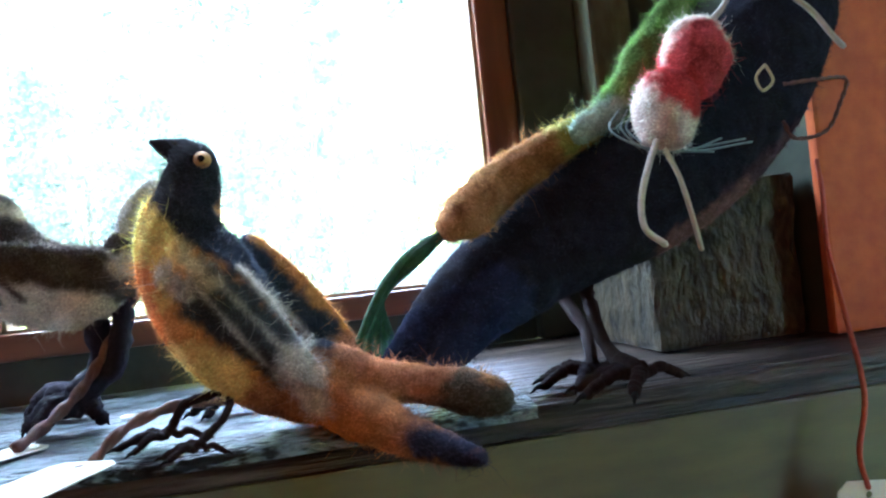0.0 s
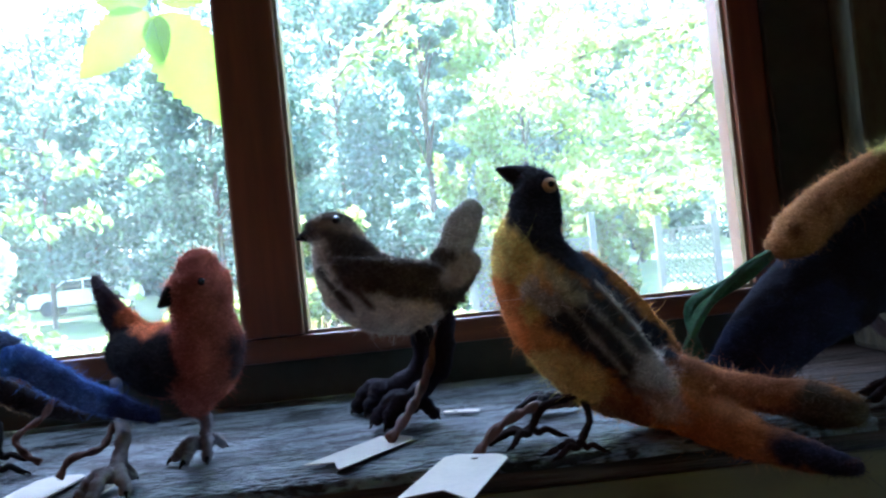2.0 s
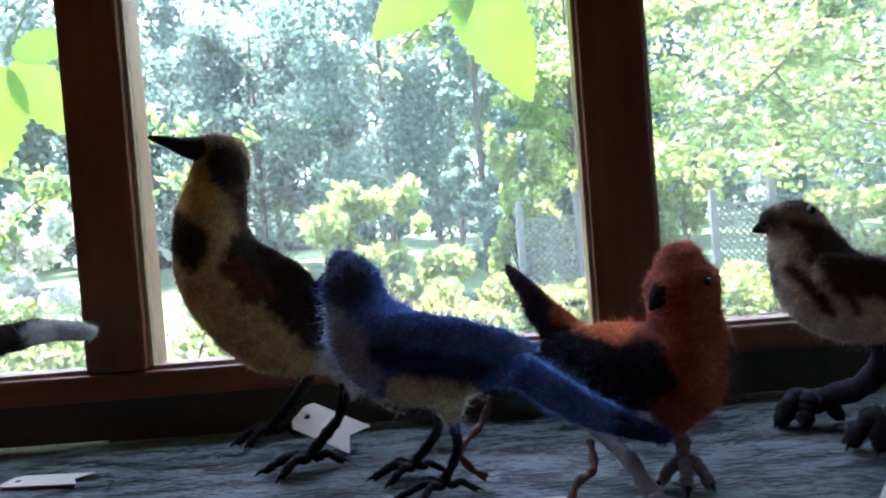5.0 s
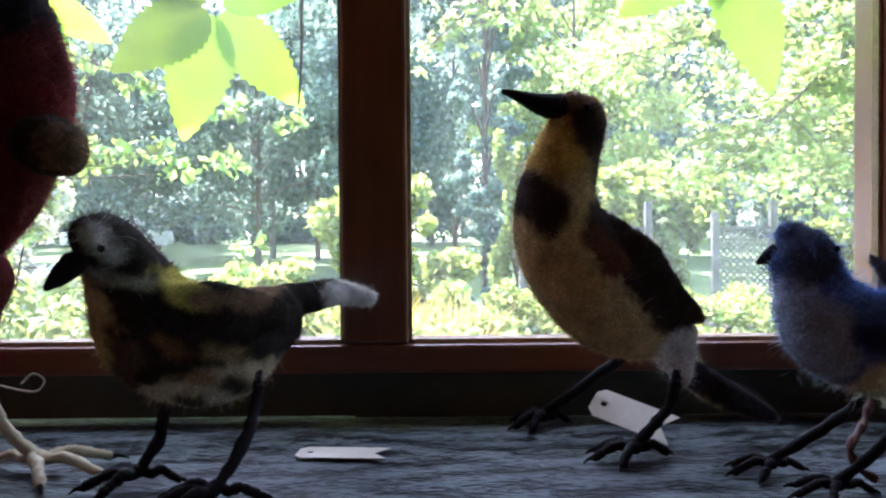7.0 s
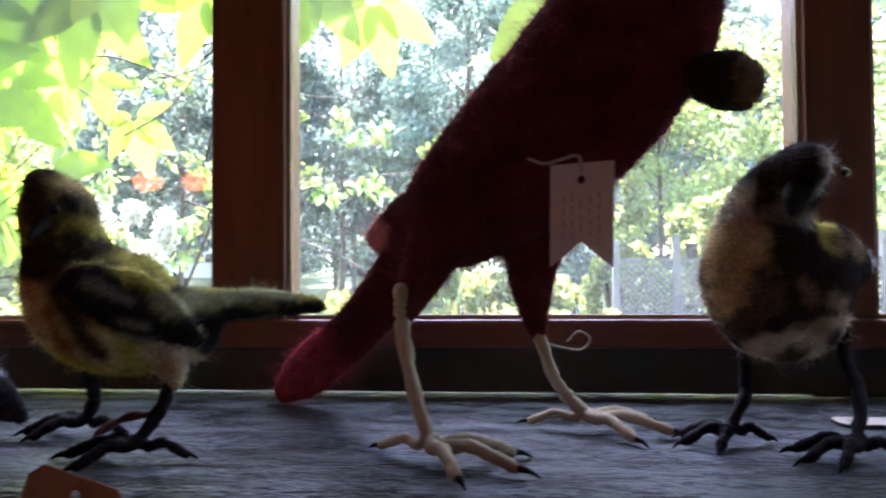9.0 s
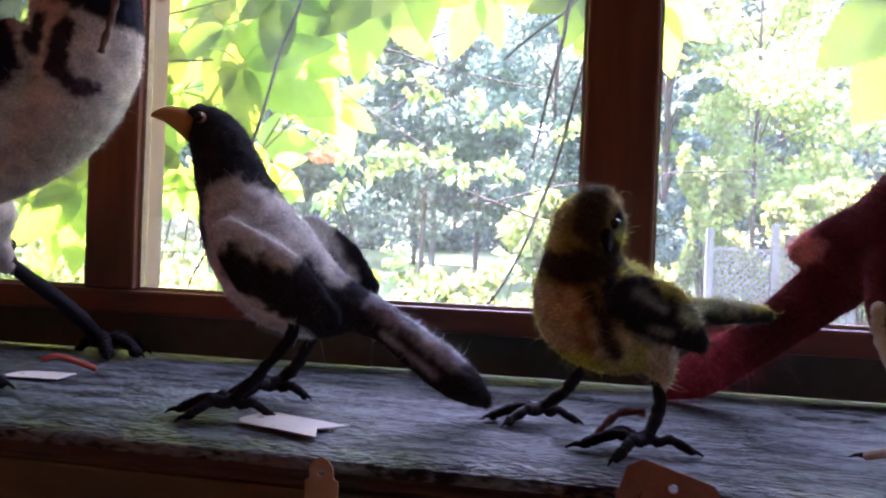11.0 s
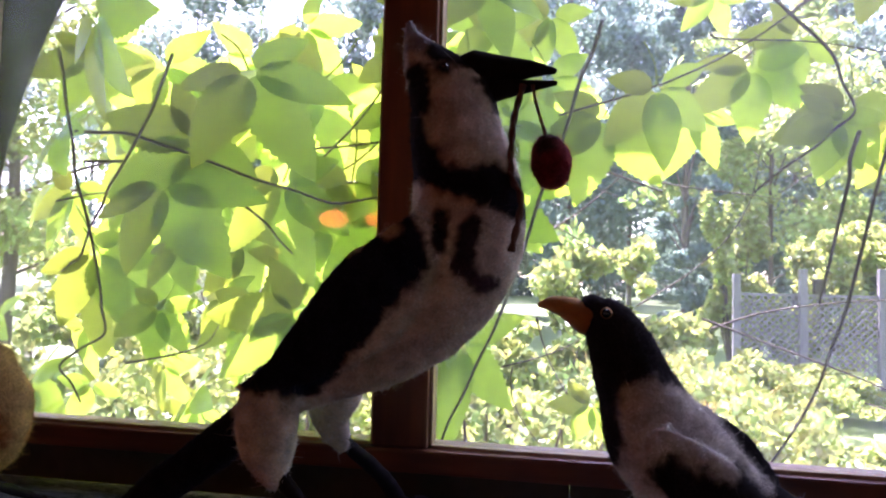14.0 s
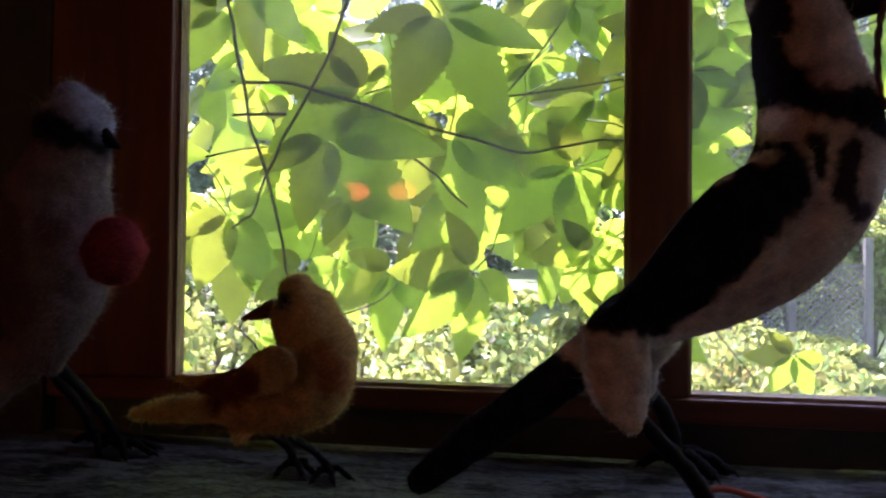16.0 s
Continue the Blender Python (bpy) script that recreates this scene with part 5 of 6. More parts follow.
tagged(cord("carrot_top", [(0.7632, -0.215, 0.0947), (0.7459, -0.21, 0.0802), (0.728, -0.19, 0.0618), (0.717, -0.182, 0.0321)], 0.0026, GREENYARN), "green yarn carrot top strand", "yarn")
tagged(cord("carrot_top", [(0.7642, -0.215, 0.0945), (0.7471, -0.21, 0.0797), (0.7288, -0.18, 0.0605), (0.7227, -0.174, 0.0279)], 0.0026, GREENYARN), "green yarn carrot top strand", "yarn")
tagged(cord("carrot_top", [(0.7649, -0.215, 0.0945), (0.7434, -0.21, 0.0818), (0.7301, -0.17, 0.0637), (0.7288, -0.166, 0.0249)], 0.0026, GREENYARN), "green yarn carrot top strand", "yarn")
tagged(cord("carrot_top", [(0.7649, -0.215, 0.0945), (0.747, -0.21, 0.0817), (0.7299, -0.16, 0.0628), (0.7358, -0.158, 0.0276)], 0.0026, GREENYARN), "green yarn carrot top strand", "yarn")
tagged(cord("thread", [(0.8665, -0.235, 0.1524), (0.855, -0.245, 0.1404), (0.8645, -0.255, 0.129), (0.8827, -0.257, 0.1245), (0.9085, -0.255, 0.1221)], 0.0006, BLUETHREAD), "loose blue-grey thread round radishes", "thread")
tagged(cord("thread", [(0.8712, -0.235, 0.152), (0.8615, -0.245, 0.1398), (0.8689, -0.255, 0.127), (0.8872, -0.257, 0.1241), (0.928, -0.255, 0.1278)], 0.0006, BLUETHREAD), "loose blue-grey thread round radishes", "thread")
tagged(cord("thread", [(0.876, -0.235, 0.1516), (0.8645, -0.245, 0.1396), (0.8735, -0.255, 0.1275), (0.8918, -0.257, 0.1237), (0.9138, -0.255, 0.1291)], 0.0006, BLUETHREAD), "loose blue-grey thread round radishes", "thread")
tagged(cord("thread", [(0.8807, -0.235, 0.1512), (0.8741, -0.245, 0.1387), (0.8783, -0.255, 0.1289), (0.8964, -0.257, 0.1232), (0.9319, -0.255, 0.1258)], 0.0006, BLUETHREAD), "loose blue-grey thread round radishes", "thread")
b = Felt(-0.15)
b.rest = 0
b.base = (0.2, 0.025, 0.03)
b.body([(-0.7345, 0.2928, 0.0127), (-0.7325, 0.2861, 0.0142), (-0.7313, 0.2786, 0.0119)], 1.0)
b.patch((-0.7346, 0.2992), (-0.7346, 0.2974), 0.0075, (0.05, 0.02, 0.02))
b.build("felt_berry", "dark red felted berry hanging from jay beak", fuzz=1050, category="felt berry", voxel=0.0017)
b = Felt(-0.27)
b.rest = 0
b.base = (0.26, 0.03, 0.035)
b.body([(-1.187, 0.1795, 0.0161), (-1.187, 0.1747, 0.0177), (-1.1869, 0.1699, 0.0161)], 1.0)
b.build("felt_berry", "round red felted berry held by pale bird", fuzz=1800, category="felt berry", voxel=0.0017, shift=(-0.016, 0.0))
b = Felt(-0.19)
b.rest = 0
b.base = (0.03, 0.026, 0.018)
b.body([(-0.1249, 0.1826, 0.013), (-0.1192, 0.1813, 0.0145), (-0.1142, 0.18, 0.0134)], 1.0)
b.patch((-0.1104, 0.1812), (-0.1092, 0.1773), 0.0088, (0.13, 0.08, 0.04))
b.build("felt_acorn", "dark brown felted acorn held by cardinal", fuzz=1500, category="felt acorn", voxel=0.0017)

# ---- garden ----
GRASS = material("sunlit grass", (0.12, 0.2, 0.035), 0.8, 2.0, 0.5, 0.5, second=(0.05, 0.09, 0.02))
BARK = material("grey-brown bark", (0.12, 0.09, 0.065), 0.9, 12, 0.5, 1.0, (1, 1, 0.3))
VINEBARK = material("dark vine bark", (0.05, 0.035, 0.025), 0.85, 80, 0.5, 0.8)
FENCEWOOD = material("weathered grey fence wood", (0.2, 0.19, 0.17), 0.85, 10, 0.4, 0.6, (1, 1, 0.3))
# bluish grey-green paints the haze of distance into the leaves
WOODS = leafy("haze-tinted far woodland leaves", (0.11, 0.16, 0.14), (0.22, 0.32, 0.22), 0.5, 0.5)
# ivy's own teal; on other trees and undergrowth it paints shade and haze
TEAL = leafy("teal ivy and shade-dark tree leaves", (0.08, 0.125, 0.105), (0.15, 0.24, 0.17), 0.45, 0.45)
SHRUB = leafy("bright shrub leaves", (0.14, 0.19, 0.05), (0.36, 0.42, 0.1), 0.5, 0.4)
MAPLE = leafy("light green maple leaves", (0.12, 0.17, 0.05), (0.34, 0.43, 0.12), 0.55, 0.4)
CREEPER = leafy("creeper leaves", (0.06, 0.14, 0.025), (0.33, 0.5, 0.035), 0.6, 0.5, 0.45, 0.2)
ROSELEAF = leafy("small rambler leaves", (0.07, 0.12, 0.035), (0.2, 0.31, 0.07), 0.5, 0.4)
STRAW = leafy("golden grass blades", (0.34, 0.26, 0.08), (0.5, 0.4, 0.12), 0.45, 0.3)
BLOSSOM = leafy("white flowering shrub", (0.5, 0.5, 0.42), (0.6, 0.6, 0.45), 0.4, 0.25)



def rise(y):
    """Height of the lawn, which climbs gently beyond the fence."""
    return -1.25 + 0.04 * max(0.0, min(y, 60.0) - 12.0)


ground = bmesh.new()
_gv = [[ground.verts.new((-150 + 300 * (i / 30), 0.13 + 260 * (j / 30) ** 2.2, rise(0.13 + 260 * (j / 30) ** 2.2) + (0.06 * noise.noise((i * 0.9, j * 0.9, 0)) if j > 2 else 0))) for j in range(31)] for i in range(31)]
for i in range(30):
    for j in range(30):
        ground.faces.new((_gv[i][j], _gv[i + 1][j], _gv[i + 1][j + 1], _gv[i][j + 1]))
_back = [ground.verts.new((x, y, -1.25)) for x, y in ((-150, 0.12), (150, 0.12), (150, -120), (-150, -120))]
ground.faces.new(_back)
tagged(part("ground", ground, GRASS), "sunlit lawn rising gently beyond the garden fence", "lawn", kind="structure")


def leaf_cloud(name, blobs, count, size, mat, parent, seed, droop=0.0, long=1.7):
    """Many small folded leaves spread over rounded clumps; uneven outline, gaps between the clumps."""
    rs = np.random.RandomState(seed)
    blobs = np.array(blobs, float)
    wt = blobs[:, 3] * blobs[:, 4] * blobs[:, 5]
    wt = np.sqrt(np.abs(wt)) / np.sqrt(np.abs(wt)).sum()
    pick = blobs[rs.choice(len(blobs), count, p=wt)]
    d = rs.normal(size=(count, 3))
    d /= np.linalg.norm(d, axis=1)[:, None]
    c = pick[:, :3] + d * pick[:, 3:6] * (rs.rand(count, 1) ** 0.45)
    a = rs.normal(size=(count, 3))
    a[:, 2] -= droop
    a /= np.linalg.norm(a, axis=1)[:, None]
    b = np.cross(a, rs.normal(size=(count, 3)))
    b /= np.linalg.norm(b, axis=1)[:, None]
    nrm = np.cross(a, b)
    s = size * (0.55 + 0.9 * rs.rand(count, 1))
    V = np.stack([c - a * s * long / 2, c + b * s * 0.5 + nrm * s * 0.12, c + a * s * long / 2, c - b * s * 0.5 + nrm * s * 0.12], 1).reshape(-1, 3)
    k = np.arange(count) * 4
    loops = np.stack([k, k + 1, k + 2, k, k + 2, k + 3], 1).ravel()
    me = bpy.data.meshes.new(name)
    me.vertices.add(len(V))
    me.vertices.foreach_set("co", V.ravel())
    me.loops.add(len(loops))
    me.loops.foreach_set("vertex_index", loops)
    me.polygons.add(len(loops) // 3)
    me.polygons.foreach_set("loop_start", np.arange(0, len(loops), 3))
    me.update(calc_edges=True)
    me.validate()
    me.materials.append(mat)
    ob = new(name, me)
    ob.parent = parent
    return ob


def limb(name, pts, r0, r1, parent, mat=None, sides=7):
    n = len(pts) - 1
    V, F = tube_arrays(smooth_path([(*p, r0 + (r1 - r0) * i / n) for i, p in enumerate(pts)], 5), 1.0, sides)
    ob = new(name, mesh_of(name, V, F, mat or BARK))
    ob.parent = parent
    return ob


def tree(kind, label, x, y, height, spread, leaves, size, mat, seed, crown_from=0.3, trunk=0.16, clumps=16, lean=0.0, group=""):
    rs = np.random.RandomState(seed)
    root = tagged(new(kind), label, "tree", group)
    z0 = rise(y) - 0.1
    top = (x + lean, y, z0 + height)
    limb("trunk", [(x, y, z0), (x + 0.1 * lean, y + 0.1, z0 + height * 0.35), (x + 0.5 * lean, y, z0 + height * 0.7), top], trunk, 0.03, root)
    blobs = []
    for k in range(clumps):
        f = crown_from + (1 - crown_from) * (k + rs.rand()) / clumps
        ang, reach = rs.rand() * 6.283, spread * (1.15 - 0.75 * abs(f - 0.55) * 1.3) * (0.35 + 0.65 * rs.rand())
        bx, by, bz = x + lean * f + math.cos(ang) * reach, y + math.sin(ang) * reach, z0 + height * f
        blobs.append((bx, by, bz, spread * (0.22 + 0.2 * rs.rand()), spread * (0.22 + 0.2 * rs.rand()), spread * (0.16 + 0.14 * rs.rand())))
        if k % 2 == 0:
            limb("limb", [(x + lean * f * 0.8, y, z0 + height * f * 0.8), ((x + bx) / 2, (y + by) / 2, bz - 0.1 * spread), (bx, by, bz)], trunk * 0.3, 0.012, root, sides=5)
    leaf_cloud("crown", blobs, leaves, size, mat, root, seed)
    return root


def shrub(label, x, y, wide, high, leaves, size, mat, seed, base=-1.3):
    rs = np.random.RandomState(seed)
    root = tagged(new("shrub"), label, "shrub", "garden shrubs")
    blobs = []
    for k in range(30):
        a, f = rs.rand() * 6.283, rs.rand()
        r = wide * (0.15 + 0.95 * rs.rand()) * (1 - 0.35 * f)
        blobs.append((x + math.cos(a) * r, y + math.sin(a) * r * 0.7, base + high * (0.2 + 0.75 * f), wide * (0.08 + 0.16 * rs.rand()), wide * 0.25, high * (0.05 + 0.09 * rs.rand())))
        if k < 14:
            limb("branch", [(x, y, base), (x + math.cos(a) * r * 0.5, y + math.sin(a) * r * 0.4, base + high * 0.4), blobs[-1][:3]], 0.02, 0.005, root, sides=5)
    leaf_cloud("foliage", blobs, leaves, size, mat, root, seed)
    return root


# far woods: two loose ranks and an undergrowth, haze and shade in their leaf colours
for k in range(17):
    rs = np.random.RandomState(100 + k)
    tree("woodland_tree", "tall woodland tree behind the garden, haze put into its leaf colour", -30 + 3.7 * k + rs.rand() * 1.5, 34 + 8 * rs.rand(), 12 + 6 * rs.rand(), 3.4 + 1.4 * rs.rand(), 7500, 0.2, WOODS, 300 + k, 0.06, 0.14, 34, group="far woods")
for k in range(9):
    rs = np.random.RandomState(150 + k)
    tree("woodland_tree", "woodland tree at the edge of the lawn, haze put into its leaf colour", -17 + 4.2 * k + rs.rand() * 2.0, 22 + 6 * rs.rand(), 8 + 5 * rs.rand(), 2.2 + 1.2 * rs.rand(), 7000, 0.15, WOODS, 330 + k, 0.16, 0.1, 30, group="far woods")
undergrowth = tagged(new("undergrowth"), "undergrowth below the far woods, shade put into its dark leaves", "undergrowth", kind="stuff")
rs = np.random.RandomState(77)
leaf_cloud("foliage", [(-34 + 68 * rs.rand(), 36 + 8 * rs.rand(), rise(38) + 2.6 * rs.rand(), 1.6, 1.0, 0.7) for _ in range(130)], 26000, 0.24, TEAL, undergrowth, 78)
# ivy-covered column beside the fence and broad trees behind
tree("ivy_tree", "tall narrow ivy-covered tree beside the fence", 0.98, 12.3, 8.6, 0.62, 24000, 0.062, TEAL, 11, 0.02, 0.07, 80)
tree("broad_tree", "broadleaf tree in the shade, haze put into its blue-green leaves", -1.2, 19, 10.5, 2.8, 22000, 0.1, TEAL, 12, 0.2, 0.1, 46)
tree("broad_tree", "broadleaf tree in the shade, haze put into its blue-green leaves", 5.6, 23, 11.0, 3.0, 16000, 0.12, WOODS, 19, 0.16, 0.1, 40)
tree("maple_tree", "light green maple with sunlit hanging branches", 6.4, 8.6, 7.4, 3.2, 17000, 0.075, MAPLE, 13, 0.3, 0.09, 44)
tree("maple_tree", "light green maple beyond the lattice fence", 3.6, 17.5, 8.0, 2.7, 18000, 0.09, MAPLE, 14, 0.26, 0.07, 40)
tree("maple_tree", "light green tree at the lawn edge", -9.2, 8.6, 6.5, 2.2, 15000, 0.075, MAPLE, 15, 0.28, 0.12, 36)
tree("broad_tree", "tree across the lawn, shade put into its dark leaves", -5.2, 21, 7.5, 2.6, 11000, 0.12, TEAL, 16, 0.3, 0.1, 34)
tree("broad_tree", "tree across the lawn, shade put into its dark leaves", -11.5, 27, 9.0, 3.4, 12000, 0.14, TEAL, 17, 0.26, 0.1, 34)


def star_leaves(name, spots, size, mat, parent, seed):
    """Flat five-lobed leaves hung about the given places, facing mostly up."""
    rs = np.random.RandomState(seed)
    V, F = [], []
    for spot in spots:
        up = Vector(rs.normal(size=3) * 0.45 + np.array([0, 0, 1])).normalized()
        ahead = up.cross(Vector(rs.normal(size=3))).normalized()
        side, k, s = up.cross(ahead), len(V), size * (0.6 + 0.7 * rs.rand())
        V.append(Vector(spot) + up * s * 0.08)
        for j in range(10):
            a, reach = 2 * math.pi * j / 10, (0.62 if j % 2 == 0 else 0.24) * (1.0 if j < 4 or j > 6 else 0.75)
            V.append(Vector(spot) + (ahead * math.cos(a) + side * math.sin(a)) * s * reach - up * s * 0.1 * (j % 2 == 0))
        F += [(k, k + 1 + j, k + 1 + (j + 1) % 10) for j in range(10)]
    ob = new(name, mesh_of(name, V, F, mat, smooth=False))
    ob.parent = parent
    return ob


def bough(label, start, end, sag, twigs, leaves, size, mat, seed, reach=0.8):
    """A long sloping branch with drooping side twigs and star-shaped leaves along them."""
    rs = np.random.RandomState(seed)
    root = tagged(new("maple_branch"), label, "branch")
    p0, p1 = np.array(start), np.array(end)
    at = lambda f: p0 + (p1 - p0) * f + np.array([0, 0, -sag]) * 4 * f * (1 - f)
    limb("branch", [tuple(at(f)) for f in (0, 0.25, 0.5, 0.75, 1)], 0.028, 0.006, root)
    spots = []
    for k in range(twigs):
        f = 0.08 + 0.9 * k / twigs
        d = rs.normal(size=3) * np.array([1, 0.6, 0.5]) + np.array([-0.5, 0, 0.1])
        d *= reach * (0.35 + 0.65 * rs.rand()) / np.linalg.norm(d)
        q = [at(f), at(f) + d * 0.5, at(f) + d + np.array([0, 0, -0.16])]
        limb("twig", [tuple(v) for v in q], 0.008, 0.002, root, sides=5)
        for _ in range(leaves // twigs):
            g = rs.rand()
            spots.append(tuple(q[0] + (q[2] - q[0]) * g + rs.normal(size=3) * np.array([0.09, 0.09, 0.05]) * (0.5 + g)))
    star_leaves("foliage", spots, size, mat, root, seed)


bough("sloping maple branch with sunlit green leaves", (4.3, 6.0, 2.15), (2.3, 5.1, 0.6), -0.05, 26, 1100, 0.11, MAPLE, 51)
bough("sloping maple branch with sunlit green leaves", (4.6, 6.4, 2.6), (1.7, 6.0, 1.75), 0.05, 24, 900, 0.11, MAPLE, 52)
bough("maple branch hanging over the fence", (5.4, 7.2, 1.7), (3.0, 6.8, 0.75), 0.0, 22, 800, 0.11, MAPLE, 53)
bough("maple branch tip with light green leaves", (1.4, 5.6, 3.0), (0.0, 5.0, 1.55), 0.0, 14, 300, 0.12, MAPLE, 54, 0.5)


def rambler(label, stems, leaves, size, mat, seed):
    """Arching garden stems set with small pointed leaves."""
    rs = np.random.RandomState(seed)
    root = tagged(new("rambling_shrub"), label, "shrub", "garden shrubs")
    blobs = []
    for pts in stems:
        limb("stem", pts, 0.006, 0.002, root, VINEBARK, 6)
        path = smooth_path([(*p, 0.0) for p in pts], 9)[:, :3]
        for q in path[3:]:
            blobs.append((*(q + rs.normal(size=3) * 0.03), 0.07, 0.07, 0.055))
    leaf_cloud("foliage", blobs, leaves, size, mat, root, seed, 0.5, 1.8)


rambler("arching garden stems with small light leaves", [
    [(-1.95, 2.4, -1.2), (-2.0, 2.4, 0.2), (-1.75, 2.3, 0.9), (-1.15, 2.3, 0.78), (-0.5, 2.3, 0.55)],
    [(-1.7, 2.3, -1.2), (-1.55, 2.3, 0.1), (-1.2, 2.3, 0.45), (-0.75, 2.4, 0.42)],
    [(-2.3, 2.6, -1.2), (-2.3, 2.6, 0.3), (-1.9, 2.6, 0.62), (-1.5, 2.6, 0.5)],
    [(-0.75, 2.6, -1.2), (-0.8, 2.6, -0.4), (-0.7, 2.6, 0.08)],
    [(-1.1, 2.8, -1.2), (-1.15, 2.8, -0.3), (-1.35, 2.8, 0.1)]], 1300, 0.03, ROSELEAF, 61)


def grass_tuft(x, y, wide, top, seed):
    """Tall golden seed-headed grass."""
    rs = np.random.RandomState(seed)
    V, F = [], []
    for k in range(160):
        bx, by, tx, h = x + rs.normal() * wide * 0.3, y + rs.normal() * wide * 0.3, rs.normal() * wide * 0.5, (top + 1.25) * (0.7 + 0.3 * rs.rand())
        w, n = 0.006 + 0.005 * rs.rand(), len(V)
        for f in (0.0, 0.4, 0.75, 1.0):
            c, ww = Vector((bx + tx * f * f, by + 0.1 * f * f * rs.normal(), -1.25 + h * (f - 0.12 * f * f * abs(tx) / wide))), w * (1 - 0.8 * f)
            V += [c - Vector((ww, 0, 0)), c + Vector((ww, 0, 0))]
        F += [(n + 2 * j, n + 2 * j + 1, n + 2 * j + 3, n + 2 * j + 2) for j in range(3)]
    ob = new("ornamental_grass", mesh_of("ornamental_grass", V, F, STRAW, smooth=False))
    tagged(ob, "clump of tall golden ornamental grass", "grass")


grass_tuft(-0.33, 4.5, 0.5, -0.12, 71)
grass_tuft(0.1, 4.9, 0.4, -0.3, 72)
# shrubs
shrub("yellow-green sunlit shrub before the fence", -0.35, 7.4, 1.25, 2.05, 7500, 0.07, SHRUB, 31)
shrub("yellow-green sunlit shrub on the lawn", -1.5, 6.6, 0.9, 1.3, 6000, 0.065, SHRUB, 32)
shrub("green shrub under the fence", 1.9, 8.9, 1.2, 0.65, 6000, 0.06, SHRUB, 33)
shrub("green shrub under the fence", 4.2, 8.4, 1.3, 0.6, 6000, 0.06, SHRUB, 34)
shrub("pale green sunlit shrub behind the lattice fence", 2.6, 11.4, 1.4, 2.5, 9000, 0.065, SHRUB, 35)
shrub("tall yellow-green sunlit shrub beside the fence", 1.5, 10.9, 0.8, 2.9, 8000, 0.06, SHRUB, 48)
shrub("tall yellow-green sunlit shrub beyond the fence", 4.0, 11.8, 1.2, 2.7, 8000, 0.065, SHRUB, 49)
shrub("pale flowering shrub in full sun", -5.7, 8.8, 1.15, 2.5, 9000, 0.06, BLOSSOM, 36)
shrub("low green shrub near the window", -0.9, 3.2, 0.9, 0.95, 5000, 0.045, SHRUB, 37)
shrub("low green shrub near the window", 0.7, 3.6, 0.9, 0.8, 5000, 0.045, SHRUB, 38)
shrub("twiggy shrub near the window", -2.2, 2.8, 0.9, 1.2, 5000, 0.04, SHRUB, 39)
shrub("leafy shrub beside the house", -3.4, 3.6, 1.1, 1.9, 6000, 0.05, MAPLE, 40)
shrub("green shrub beyond the fence", 6.4, 9.6, 1.6, 1.7, 6000, 0.08, SHRUB, 41)
shrub("green shrub at the lawn edge", -8.6, 10.5, 1.8, 1.7, 6000, 0.09, SHRUB, 42)

shrub("twiggy bramble outside the window", -1.7, 1.7, 0.7, 1.35, 4000, 0.026, SHRUB, 43)
shrub("twiggy bramble outside the window", -1.05, 2.0, 0.75, 1.3, 4000, 0.026, MAPLE, 44)
shrub("twiggy bramble outside the window", -0.2, 2.3, 0.75, 1.2, 4000, 0.026, SHRUB, 45)
shrub("sunlit flower bed shrub by the fence", 0.6, 6.0, 1.2, 1.0, 6000, 0.04, SHRUB, 46)
shrub("sunlit flower bed shrub by the fence", 2.9, 7.0, 1.4, 0.85, 6000, 0.045, SHRUB, 47)

# lattice fence
fence = tagged(new("lattice_fence"), "weathered grey lattice garden fence with posts", "fence")
POSTS = [(1.36, 0.5), (2.22, 0.58), (3.21, 0.6), (4.2, 0.45), (5.06, 0.62)]
for x, top in POSTS:
    part("post", box(x - 0.05, x + 0.05, 9.95, 10.05, -1.3, top, 0.01), FENCEWOOD, fence)
for a, b in ((1.41, 2.17), (2.27, 3.16), (4.25, 5.01)):
    z0, z1 = -0.95, 0.2
    part("rail", box(a, b, 9.98, 10.02, z1, z1 + 0.04), FENCEWOOD, fence)
    part("rail", box(a, b, 9.98, 10.02, z0 - 0.04, z0), FENCEWOOD, fence)
    w, h = b - a, z1 - z0
    for sgn, yy in ((1, 9.992), (-1, 10.004)):
        k = -h
        while k < w:
            s0, s1 = max(0.0, k), min(w, k + h)
            if s1 - s0 > 0.04:
                q0, q1 = (s0, s0 - k), (s1, s1 - k)
                if sgn < 0:
                    q0, q1 = (w - q0[0], q0[1]), (w - q1[0], q1[1])
                bm = bmesh.new()
                d = Vector((q1[0] - q0[0], 0, q1[1] - q0[1]))
                n = Vector((-d.z, 0, d.x)).normalized() * 0.012
                p0, p1 = Vector((a + q0[0], yy, z0 + q0[1])), Vector((a + q1[0], yy, z0 + q1[1]))
                vs = [bm.verts.new(v) for v in (p0 - n, p0 + n, p1 + n, p1 - n)]
                f = bm.faces.new(vs)
                e = bmesh.ops.extrude_face_region(bm, geom=[f])
                bmesh.ops.translate(bm, verts=[v for v in e["geom"] if isinstance(v, bmesh.types.BMVert)], vec=(0, 0.008, 0))
                part("lattice_slat", bm, FENCEWOOD, fence)
            k += 0.1
birdhouse = tagged(new("birdhouse"), "small dark brown birdhouse on the fence", "birdhouse")
part("house_box", box(2.36, 2.5, 9.95, 10.08, 0.242, 0.42, 0.006), VINEBARK, birdhouse)
part("roof", box(2.34, 2.52, 9.92, 10.1, 0.421, 0.445, 0.004), BARK, birdhouse)

